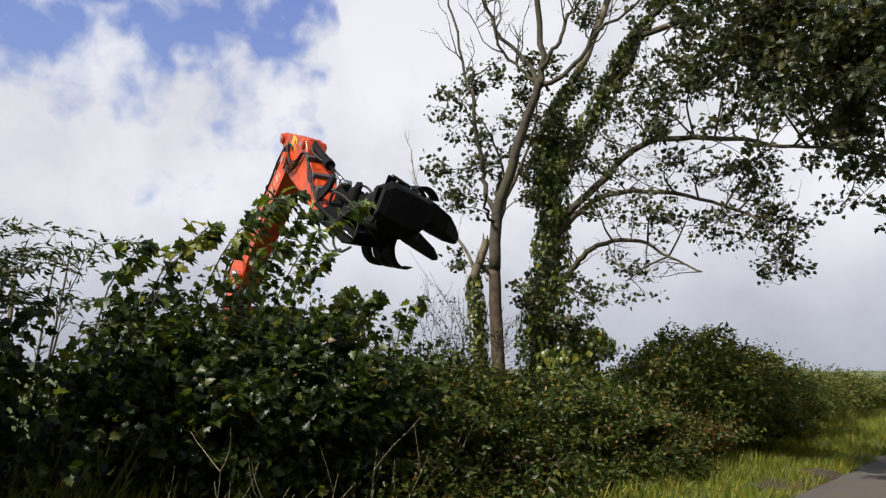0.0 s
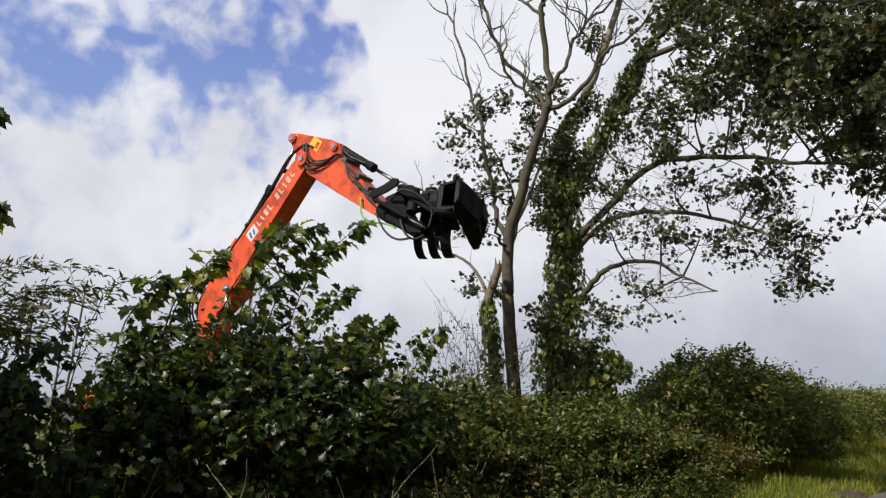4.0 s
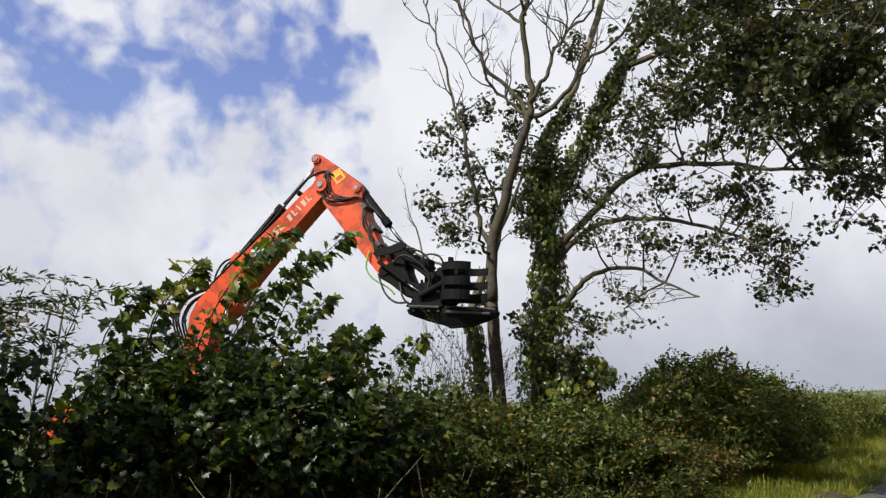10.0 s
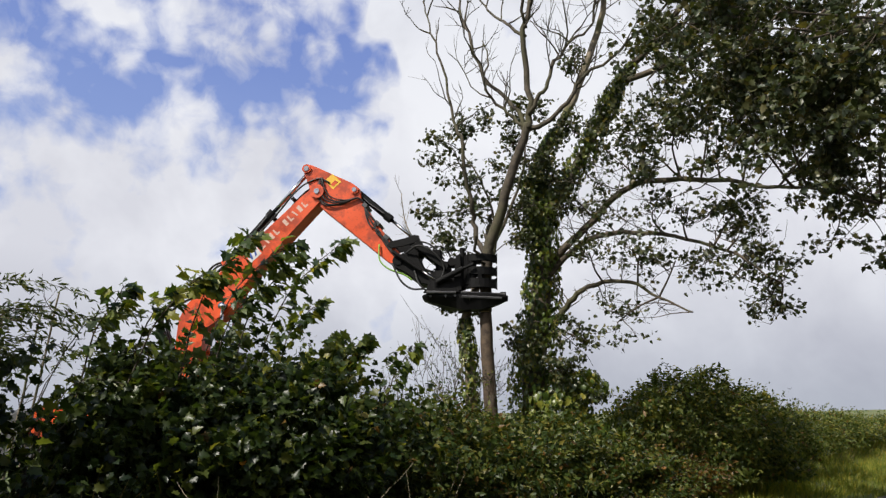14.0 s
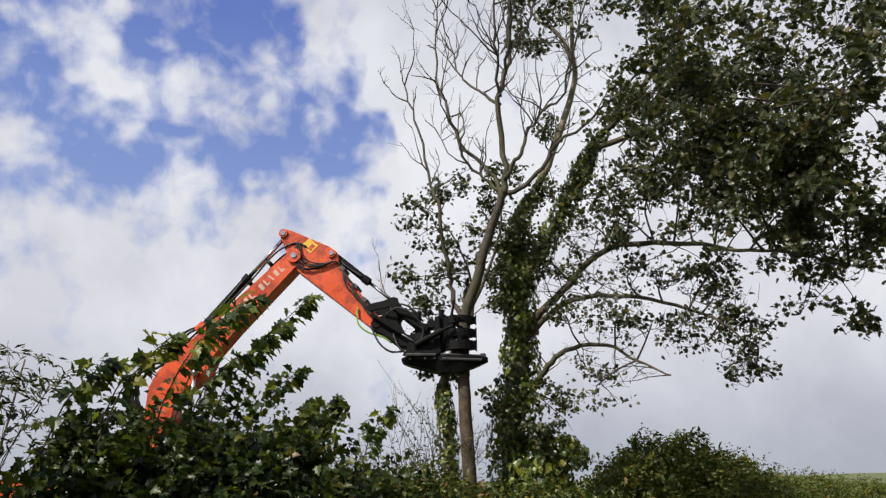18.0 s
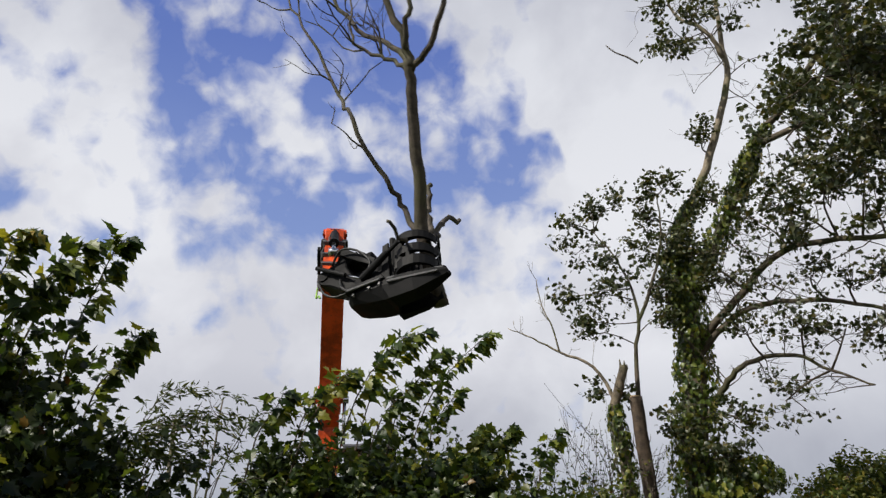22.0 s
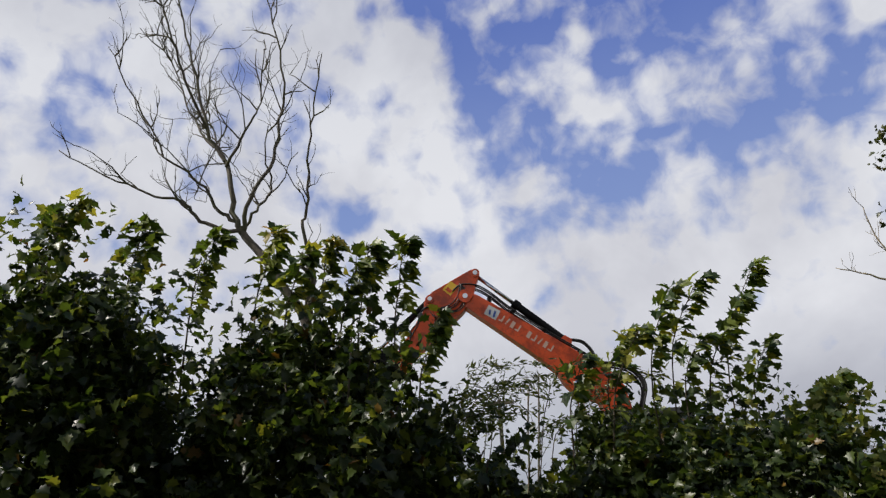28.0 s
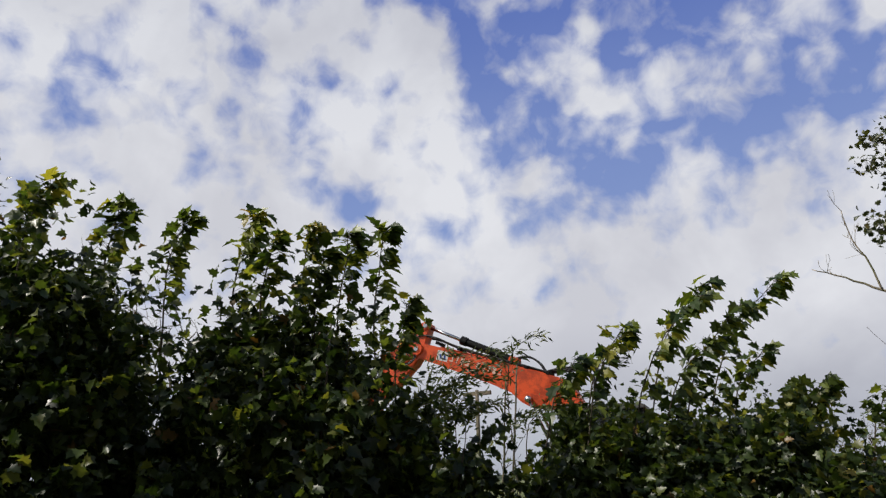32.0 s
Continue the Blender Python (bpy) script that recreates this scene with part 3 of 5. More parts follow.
    HIGH += [(3.41, 7.72, 6.17), (3.82, 7.48, 5.59), (4.22, 7.03, 5.78), (4.57, 6.79, 5.09), (4.78, 6.82, 4.45), (4.49, 7.28, 4.71), (4.05, 7.13, 6.2), (4.62, 6.38, 5.53), (3.85, 8.11, 5.28), (4.62, 7.33, 4.04), (3.2, 8.22, 6.72), (4.15, 7.19, 5.08)]
    for nm, blobs, r, share, mt, sz in (("lower_spray", LOW, 0.34, 0.34, "tree_leaf", 0.07), ("middle_spray", MID, 0.46, 0.25, "tree_leaf", 0.07),
                                      ("crown_spray", TOP, 0.74, 0.37, "tree_leaf", 0.076), ("top_spray", HIGH, 0.8, 0.46, "tree_leaf", 0.082)):
        for c in blobs:
            g, tips = Geo(), []
            reach(g, rng, limbs, c, r, tips)
            br = part("branch", g.mesh("branch", M["twig"], True), ob)
            part("leaf_spray", leaf_tufts("leaf_spray", rng, tips, 5 if r > 0.5 else 3, sz, LOBED, M[mt], 0.085, 0.5, share), br, kind="stuff")
    g, tips = Geo(), []
    for line in (pale, pale_b, long_limb, low, mid):
        for k in range(26 if line is long_limb else 15):
            i = rng.randrange(3, len(line))
            grow(g, rng, line[i], Vector((rng.uniform(-1, 1), rng.uniform(-1, 1), rng.uniform(-0.6, 0.8))), rng.uniform(0.4, 1.2), 0.012, 2, tips, 0.10, 2, 0.5)
    part("twig_spray", g.mesh("twig_spray", M["twig"], True), ob, kind="stuff")
    part("ivy", ivy_coat(rng, trunk[3:], 0.36, 3600), ob, "glossy green ivy", kind="stuff")
    part("ivy", ivy_coat(rng, big[:18], 0.24, 1300), ob, "glossy green ivy", kind="stuff")
    part("ivy", ivy_coat(rng, pale[:7], 0.2, 420), ob, "glossy green ivy", kind="stuff")
    skirt = [Vector((2.0 + rng.uniform(-0.6, 0.7), 12.2 + rng.uniform(-0.3, 0.4), 0.9 + 0.3 * k)) for k in range(6)]
    part("ivy", ivy_coat(rng, skirt, 0.55, 1600, 0.10), ob, "ivy and undergrowth round the trunk", kind="stuff")


def small_tree():
    """A slim leafy stem beside the cut one, with a bare forked twig."""
    rng = random.Random(5)
    ob = thing("young_tree", "slim young hedgerow tree with sparse small leaves", "tree")
    stem = curve([(1.0, 12.16, 0.6), (0.96, 12.16, 2.45), (0.94, 12.16, 3.35), (0.97, 12.16, 4.1), (1.11, 12.15, 4.88), (0.91, 12.17, 5.73), (0.5, 12.19, 6.44)], 4, 0.012, rng)
    fork = curve([(1.08, 12.15, 4.68), (1.44, 12.11, 5.45), (1.66, 12.09, 6.26), (1.69, 12.08, 7.03)], 4, 0.012, rng)
    for line, r0 in ((stem, 0.06), (fork, 0.035)):
        g = Geo()
        g.tube(line, r0, 0.01, 8)
        part("stem", g.mesh("stem", M["bark"], True), ob)
    CL = [(0.01, 12.2, 6.61), (0.44, 12.19, 6.84), (0.95, 12.16, 6.93), (1.57, 12.1, 7.17), (0.11, 12.2, 6.04), (0.73, 12.18, 5.86), (1.32, 12.13, 5.99), (-0.16, 12.2, 5.2), (0.42, 12.19, 4.74), (0.39, 12.19, 5.36), (0.95, 12.16, 5.3), (1.86, 12.06, 7.22), (1.91, 12.05, 6.22), (0.42, 12.19, 3.47), (0.0, 12.2, 4.45), (1.5, 12.1, 4.6), (1.6, 12.1, 5.3)]
    for c in CL:
        g, tips = Geo(), []
        reach(g, rng, [stem[6:], fork], c, 0.36, tips, 1, 4, 0.012)
        br = part("branch", g.mesh("branch", M["twig"], True), ob)
        part("leaf_spray", leaf_tufts("leaf_spray", rng, tips, 2, 0.078, LOBED, M["tree_leaf"], 0.08, 0.5, 0.6), br, kind="stuff")


SX, SY = 0.86, 11.72   # the sawn stem


def stumps():
    """The two stems that stay after the cut."""
    rng = random.Random(8)
    ob = thing("cut_stump", "standing stump of the sawn tree, pale cut top", "stump")
    line = curve([(SX + 0.09, SY, 0.6), (SX + 0.07, SY, 1.7), (SX + 0.03, SY, 2.57), (SX, SY, 3.33)], 4, 0.008, rng)
    g = Geo()
    g.tube(line, 0.12, 0.104, 12)
    part("trunk", g.mesh("trunk", M["brown_bark"], True), ob)
    g = Geo()
    g.drum((SX, SY, 3.322), (SX + 0.002, SY + 0.002, 3.338), 0.085, 14)
    part("cut_face", g.mesh("cut_face", M["wood"]), ob, "fresh pale sawn wood")
    g = Geo()
    for k in range(10):
        i = rng.randrange(5, len(line))
        grow(g, rng, line[i], Vector((rng.uniform(-1, 1), rng.uniform(-1, 1), 0.4)), rng.uniform(0.3, 0.7), 0.012, 1, [], 0.02, 2, 0.5)
    part("twig_spray", g.mesh("twig_spray", M["twig"], True), ob, kind="stuff")

    ob = thing("broken_stump", "pale broken ivy-covered stump in the hedge", "stump")
    line = curve([(0.62, 11.92, 0.6), (0.62, 11.9, 1.6), (0.58, 11.89, 2.61), (0.51, 11.89, 3.14), (0.65, 11.88, 3.59), (0.73, 11.88, 3.87)], 4, 0.01, rng)
    g = Geo()
    g.tube(line, 0.105, 0.07, 11)
    for k in range(5):
        a = k * 1.26
        g.tube([line[-1] + Vector((0.05 * math.cos(a), 0.05 * math.sin(a), -0.05)), line[-1] + Vector((0.06 * math.cos(a), 0.06 * math.sin(a), 0.04 + 0.05 * (k % 3)))], 0.03, 0.006, 5)
    part("trunk", g.mesh("trunk", M["grey_bark"], True), ob)
    part("ivy", ivy_coat(rng, line[:14], 0.17, 900, 0.075), ob, "ivy over the lower trunk", kind="stuff")
    # forked bare branch that reaches out over the hedge
    for line, r in ((curve([(0.53, 11.99, 3.34), (0.24, 12.0, 3.92), (-0.3, 12.0, 4.19), (-0.75, 11.98, 4.47), (-1.18, 11.94, 4.67)], 4, 0.01, rng), 0.035),
                    (curve([(-0.3, 12.0, 4.19), (-0.4, 11.99, 4.65), (-0.56, 11.99, 5.07), (-0.62, 11.98, 5.55)], 4, 0.01, rng), 0.018)):
        g = Geo()
        g.tube(line, r, 0.006, 7)
        for k in range(6):
            i = rng.randrange(4, len(line))
            grow(g, rng, line[i], Vector((rng.uniform(-1, 0.4), rng.uniform(-1, 1), rng.uniform(0, 1))), rng.uniform(0.15, 0.4), 0.006, 1, [], 0, 2, 0.4)
        part("bare_branch", g.mesh("bare_branch", M["pale_bark"], True), ob)


def dead_tree():
    """The bare tree that is sawn off and carried away; its foot is the cut.
    Local x points away from the machine."""
    rng = random.Random(33)
    ob = thing("felled_tree", "bare dead tree with forked grey branches, held in the grapple", "tree")
    stem = curve([(0, 0, 0), (0.04, 0, 1.0), (0.26, -0.08, 1.6), (0.52, -0.22, 2.4), (0.76, -0.38, 2.95), (0.83, -0.43, 3.2)], 4, 0.012, rng)
    L = {"main": ([(0.82, -0.43, 3.1), (0.90, -0.46, 3.55), (0.85, -0.69, 4.85), (1.08, -0.82, 5.83), (1.1, -0.9, 7.2), (1.2, -0.85, 8.8), (1.3, -0.9, 10.3)], 0.064),
         "long": ([(0.82, -0.42, 3.05), (1.2, -0.43, 3.25), (1.58, -0.56, 3.59), (1.85, -0.59, 3.95), (2.46, -0.71, 4.3), (3.1, -0.9, 4.8), (3.9, -1.1, 5.6)], 0.048),
         "steep": ([(0.88, -0.45, 3.35), (1.08, -0.62, 3.62), (1.23, -0.61, 3.97), (1.51, -0.58, 4.5), (2.0, -0.48, 5.0), (2.4, -0.6, 6.4), (2.8, -0.6, 7.8)], 0.042),
         "back": ([(0.80, -0.41, 3.05), (0.57, -0.13, 3.68), (0.0, 0.04, 4.44), (-0.26, 0.06, 5.34), (-0.47, 0.28, 6.13), (-0.5, 0.5, 7.6), (-0.4, 0.6, 8.8)], 0.046),
         "low": ([(0.80, -0.40, 3.1), (0.49, -0.29, 3.52), (0.1, -0.35, 3.95), (0.12, -0.2, 4.5), (0.0, 0.1, 5.2)], 0.034),
         "side": ([(0.85, -0.68, 4.75), (0.6, -0.45, 5.1), (0.3, -0.2, 5.5), (0.04, -0.08, 5.95), (-0.2, 0.3, 7.0)], 0.034),
         "high_a": ([(0.92, -0.74, 5.2), (1.1, -1.2, 5.9), (1.25, -1.6, 6.8), (1.4, -1.9, 8.2), (1.7, -2.1, 9.5)], 0.032),
         "high_b": ([(0.87, -0.69, 4.9), (0.85, -1.15, 5.5), (0.9, -1.5, 6.3), (0.8, -2.1, 7.4)], 0.030),
         "high_c": ([(1.08, -0.82, 5.8), (1.4, -0.3, 6.6), (1.55, 0.1, 7.5), (1.8, 0.3, 8.8), (2.1, 0.4, 9.9)], 0.032),
         "thin": ([(0.0, 0.05, 0.85), (-0.19, 0.19, 1.54), (-0.25, 0.0, 2.0), (-0.34, -0.28, 2.95), (-0.54, -0.11, 3.51), (-0.76, 0.0, 4.72), (-1.06, 0.15, 5.69), (-1.3, 0.68, 6.58)], 0.05),
         "stub_a": ([(0.02, 0.05, 0.95), (0.0, 0.4, 1.25), (0.0, 0.62, 1.65), (0.05, 0.8, 1.95)], 0.05),
         "stub_b": ([(0.02, 0.08, 0.9), (0.0, 0.5, 1.1), (0.0, 0.95, 1.4), (0.0, 1.55, 1.5)], 0.046),
         "stub_c": ([(0, -0.05, 0.8), (-0.1, -0.3, 0.95), (-0.1, -0.6, 1.2)], 0.03)}
    g = Geo()
    g.tube(stem, 0.105, 0.065, 12)
    part("trunk", g.mesh("trunk", M["dead_bark"], True), ob)
    for key, (pts, r) in L.items():
        line = curve(pts, 4, 0.045, rng)
        g = Geo()
        g.tube(line, r, r * 0.75 if "stub" in key else 0.010, 8)
        br = part("branch", g.mesh("branch", M["dead_bark"], True), ob)
        if "stub" in key:
            continue
        g = Geo()
        for k in range(15 if "high" in key or key in ("main", "steep") else 8):
            i = rng.randrange(len(line) // 3, len(line))
            d = (line[i] - line[i - 1]).normalized()
            out = Vector((rng.uniform(-1, 1), rng.uniform(-1, 1), rng.uniform(-0.3, 0.8)))
            grow(g, rng, line[i], d * 0.6 + out, rng.uniform(0.5, 1.4), 0.018, 2, [], -0.03, 2, 0.55)
        part("twig_spray", g.mesh("twig_spray", M["dead_bark"], True), br, kind="stuff")
    return ob


ivy_tree()
small_tree()
stumps()
felled = dead_tree()

# ------------------------------------------------------------------ hedge
def shrub(name, label, seed, u, v, ru, rv, h, n, template, material, size, z0=None, russet=0, stems=14, lumps=0.22, sprigs=0, reach_out=0.4):
    """A hedge shrub: stems from the bank and a shell of leaves with gaps and lumps."""
    rng = np.random.default_rng(seed)
    pr = random.Random(seed)
    base = bank(u, v) if z0 is None else z0
    ob = thing(name, label, "shrub", Matrix.Translation(uv(u, v, base)), "hedge shrubs")
    H = h - base
    d = unit(rng, n)
    d[:, 2] = np.abs(d[:, 2]) * 1.1 - 0.25
    d /= np.linalg.norm(d, axis=1, keepdims=True)
    ph = rng.uniform(0, 50, 3)
    f = np.array([noise.noise(Vector(q * 2.2 + ph)) + 0.6 * noise.noise(Vector(q * 5.0 + ph)) for q in d])
    rad = (1 + lumps * f) * (1 - np.abs(rng.normal(0, 0.16, n)))
    loc = np.stack([d[:, 0] * ru, d[:, 1] * rv, d[:, 2] * H], 1) * rad[:, None]
    loc[:, 2] = np.maximum(loc[:, 2], -0.25)
    Uv, Vv = np.array(U), np.array(V)
    pos = loc[:, :1] * Uv + loc[:, 1:2] * Vv + loc[:, 2:] * np.array((0, 0, 1.0))
    nor = d[:, :1] * Uv + d[:, 1:2] * Vv + d[:, 2:] * np.array((0, 0, 1.0)) * 1.2 + rng.normal(0, 0.85, (n, 3)) + np.array((0, 0, 0.35))
    ax = np.array(WIND) * 0.6 + rng.normal(0, 0.7, (n, 3)) + np.array((0, 0, -0.25))
    sz = size * rng.uniform(0.5, 1.2, n)
    # sprigs that stand out of the shell
    m = sprigs
    if m:
        per = 16
        sd = unit(rng, m)
        sd[:, 2] = np.abs(sd[:, 2]) * 1.2 + 0.05
        sd /= np.linalg.norm(sd, axis=1, keepdims=True)
        root = (sd[:, :1] * ru * Uv + sd[:, 1:2] * rv * Vv + sd[:, 2:] * H * np.array((0, 0, 1.0))) * 0.93
        way = sd[:, :1] * Uv + sd[:, 1:2] * Vv * 0.6 + np.array((0, 0, 0.9)) + np.array(WIND) * 0.35 + rng.normal(0, 0.25, (m, 3))
        way /= np.linalg.norm(way, axis=1, keepdims=True)
        ln = reach_out * rng.uniform(0.35, 1.15, m)
        f2 = np.tile(np.linspace(0.05, 1, per), m)
        ii = np.repeat(np.arange(m), per)
        bow = np.array(WIND) * (0.3 * (f2 ** 2 * ln[ii]))[:, None]
        sp = root[ii] + way[ii] * (f2 * ln[ii])[:, None] + bow + rng.normal(0, 0.035, (m * per, 3))
        pos = np.concatenate([sp, pos])
        ax = np.concatenate([way[ii] * 0.3 + np.array(WIND) * 0.6 + rng.normal(0, 0.6, (m * per, 3)) + np.array((0, 0, -0.2)), ax])
        nor = np.concatenate([np.array((0, -0.2, 0.6)) + rng.normal(0, 0.7, (m * per, 3)), nor])
        sz = np.concatenate([size * rng.uniform(0.55, 1.15, m * per) * (1.15 - 0.35 * f2), sz])
        mix = rng.permutation(len(pos))
        pos, ax, nor, sz = pos[mix], ax[mix], nor[mix], sz[mix]
        n = len(pos)
    k = int(n * russet)
    part("foliage", leaves("foliage", template, pos[k:], ax[k:], nor[k:], sz[k:], material), ob, kind="stuff")
    if k:
        part("dry_foliage", leaves("dry_foliage", template, pos[:k], ax[:k], nor[:k], sz[:k], M["russet"]), ob, "browned leaves", kind="stuff")
    g = Geo()
    for i in range(stems):
        a = pr.uniform(0, 2 * math.pi)
        tip = U * (math.cos(a) * ru * pr.uniform(0.3, 0.85)) + V * (math.sin(a) * rv * pr.uniform(0.3, 0.85)) + Vector((0, 0, H * pr.uniform(0.6, 0.95)))
        foot = U * (math.cos(a) * ru * 0.3) + V * (math.sin(a) * rv * 0.3) + Vector((0, 0, -0.1))
        mid = foot.lerp(tip, 0.5) + Vector((pr.uniform(-0.1, 0.1), pr.uniform(-0.1, 0.1), 0.1))
        g.tube(curve([foot, mid, tip], 3), 0.022, 0.006, 5)
    part("stem_tangle", g.mesh("stem_tangle", M["twig"], True), ob, kind="stuff")
    return ob


MAPLE = "tall dense maple bush with large dark green leaves"
shrub("maple_bush", MAPLE, 1, -2.5, 6.0, 1.9, 1.4, 3.5, 30000, LOBED, M["maple"], 0.095, russet=0.015, stems=30, sprigs=260, reach_out=0.8)
# this one is out of view; its height is made up to shade the first
shrub("maple_bush", MAPLE, 2, -6.4, 6.2, 2.8, 1.7, 6.4, 16000, LOBED, M["maple"], 0.125, russet=0.02, stems=20, sprigs=160, reach_out=0.7)
shrub("maple_bush", MAPLE, 10, 0.1, 6.0, 1.25, 1.15, 2.9, 13000, LOBED, M["maple"], 0.095, russet=0.015, stems=22, sprigs=120, reach_out=0.6)
shrub("blackthorn_bush", "low dark mixed hedge shrub", 3, 1.75, 6.2, 1.2, 1.1, 1.66, 1900, LOBED, M["maple"], 0.08, stems=18, sprigs=45, reach_out=0.6)
shrub("sycamore_bush", "dense sycamore hedge bush with large lobed leaves", 4, 4.0, 6.0, 1.45, 1.3, 2.08, 22000, LOBED, M["maple"], 0.088, russet=0.01, stems=26, sprigs=190, reach_out=0.7)
shrub("blackthorn_bush", "low dark mixed hedge shrub", 12, 2.9, 6.1, 0.62, 0.9, 2.15, 3400, LOBED, M["maple"], 0.085, stems=12, sprigs=60, reach_out=0.4)
shrub("maple_bush", MAPLE, 13, 1.3, 6.0, 0.6, 0.9, 2.0, 1300, LOBED, M["maple"], 0.10, stems=12, sprigs=50, reach_out=0.5)
# the sapling's sunlit look comes from its lightened leaf colour
shrub("maple_sapling", "small pale-leaved maple bush glowing in the sun", 11, 4.75, 5.65, 0.42, 0.42, 2.30, 1000, LOBED, M["sunlit_pale_leaf"], 0.115, stems=6, sprigs=34, reach_out=0.45)
shrub("hawthorn_bush", "dark trimmed hawthorn hedge shrub", 5, 6.3, 6.0, 1.6, 1.4, 1.72, 17000, OVAL, M["thorn"], 0.095, russet=0.05, stems=18, lumps=0.42, sprigs=110, reach_out=0.45)
shrub("hawthorn_bush", "dark trimmed hawthorn hedge shrub", 6, 8.7, 5.9, 1.6, 1.5, 1.50, 17000, OVAL, M["thorn"], 0.095, russet=0.07, stems=18, lumps=0.42, sprigs=110, reach_out=0.45)
shrub("hawthorn_bush", "dark trimmed hawthorn hedge shrub", 7, 10.3, 5.8, 1.1, 1.4, 1.08, 12000, OVAL, M["thorn"], 0.095, russet=0.10, stems=16, lumps=0.4, sprigs=80, reach_out=0.3)
shrub("bramble_bush", "browned bramble scrub in the hedge gap", 8, 11.8, 5.3, 1.1, 1.2, 0.95, 9000, OVAL, M["thorn"], 0.08, russet=0.5, stems=16, sprigs=50, reach_out=0.35)
shrub("hazel_bush", "rounded green hazel bush in the hedge", 9, 14.4, 5.6, 1.8, 1.9, 2.36, 26000, OVAL, M["hazel"], 0.12, russet=0.03, lumps=0.4, stems=22, sprigs=120, reach_out=0.45)
for k, (u, v, h) in enumerate(((5.2, 4.9, 0.75), (6.9, 4.8, 0.85), (8.6, 4.8, 0.70), (10.2, 4.7, 0.72))):
    shrub("bramble_bush", "low dark bramble growth at the foot of the hedge", 40 + k, u, v, 1.1, 0.75, h, 4500, OVAL, M["thorn"], 0.085, russet=0.08, stems=10, lumps=0.4, sprigs=40, reach_out=0.35)
shrub("hazel_bush", "rounded green hazel bush in the hedge", 15, 18.6, 5.9, 1.9, 1.6, 2.1, 15000, OVAL, M["hazel"], 0.105, russet=0.03, stems=14, sprigs=70, reach_out=0.5)
for k in range(7):
    shrub("hawthorn_bush", "green hawthorn hedge shrub along the lane", 20 + k, 22.8 + 4.6 * k, 6.1, 2.9, 1.5, 1.75 - 0.11 * k + 0.12 * math.sin(k * 2.1), 10000, OVAL, M["hazel"], 0.11 + 0.012 * k, russet=0.04, stems=10, sprigs=50, reach_out=0.5)


def shoot(rng, at, height, lean, n, size, single_leaf, label, yellow=0):
    """A tall leafy shoot: one stem, large leaves on stalks."""
    ob = thing("sycamore_shoot", label, "sapling", Matrix.Translation(at), "shoots above the hedge")
    tip = Vector((lean * height, rng.uniform(-0.1, 0.1), height))
    line = curve([(0, 0, -0.5), (lean * 0.15 * height, 0, height * 0.4), (lean * 0.5 * height, 0.02, height * 0.75), tip], 5, 0.006, rng)
    g = Geo()
    g.tube(line, 0.009, 0.003, 6)
    stalks = []
    for k in range(n):
        f = 1 - 0.85 * ((k + rng.random()) / n) ** 1.3
        i = min(len(line) - 2, int(f * (len(line) - 1)))
        p = line[i].lerp(line[i + 1], rng.random())
        out = (Vector((rng.gauss(0, 0.7), rng.gauss(0, 0.7), rng.uniform(-0.1, 0.6))) + WIND * 0.7).normalized()
        q = p + out * rng.uniform(0.03, 0.10)
        g.tube([p, q], 0.003, 0.002, 3, cap=False)
        stalks.append((q, out))
    part("stem", g.mesh("stem", M["twig"], True), ob)
    for j, (q, out) in enumerate(stalks):
        ax = (out + WIND * 0.5 + Vector((0, 0, rng.uniform(-0.9, 0.1)))).normalized()
        nn = Vector((rng.gauss(0, 0.5), rng.gauss(-0.2, 0.5), rng.uniform(0.3, 1.0)))
        side = nn.cross(ax).normalized()
        upv = ax.cross(side)
        s = size * rng.uniform(0.65, 1.2)
        lf = part("leaf", LEAF_YELLOW if j < yellow else single_leaf, ob, "yellowed leaf" if j < yellow else "")
        lf.matrix_basis = Matrix.Translation(q) @ Matrix((ax, side, upv)).transposed().to_4x4() @ Matrix.Scale(s, 4)
    return ob


def big_leaf(material):
    me = bpy.data.meshes.new("leaf")
    v, f = LOBED
    me.from_pydata([tuple(p) for p in v], [], [tuple(int(i) for i in q) for q in f])
    me.materials.append(material)
    return me


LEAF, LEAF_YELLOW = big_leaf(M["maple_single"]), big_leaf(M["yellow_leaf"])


def bare_shrub(seed, u, v, z, h, n):
    """Thin bare stems with few leaves that stand out of the hedge top."""
    rng = random.Random(seed)
    ob = thing("twiggy_shrub", "thin bare twiggy stems above the hedge with few leaves", "shrub", Matrix.Translation(uv(u, v, z)), "hedge shrubs")
    tips = []
    for k in range(n):
        g = Geo()
        grow(g, rng, (rng.uniform(-0.5, 0.5), rng.uniform(-0.3, 0.3), -0.4), Vector((rng.uniform(-0.35, 0.45), rng.uniform(-0.2, 0.2), 1)), h * rng.uniform(0.6, 1.1), 0.011, 2, tips, -0.04, 3, 0.3)
        part("stem", g.mesh("stem", M["twig"], True), ob)
    some = [q for q in tips if rng.random() < 0.35]
    part("leaf_spray", leaf_tufts("leaf_spray", rng, some, 2, 0.05, OVAL, M["thorn"], 0.05), ob, kind="stuff")
    return ob


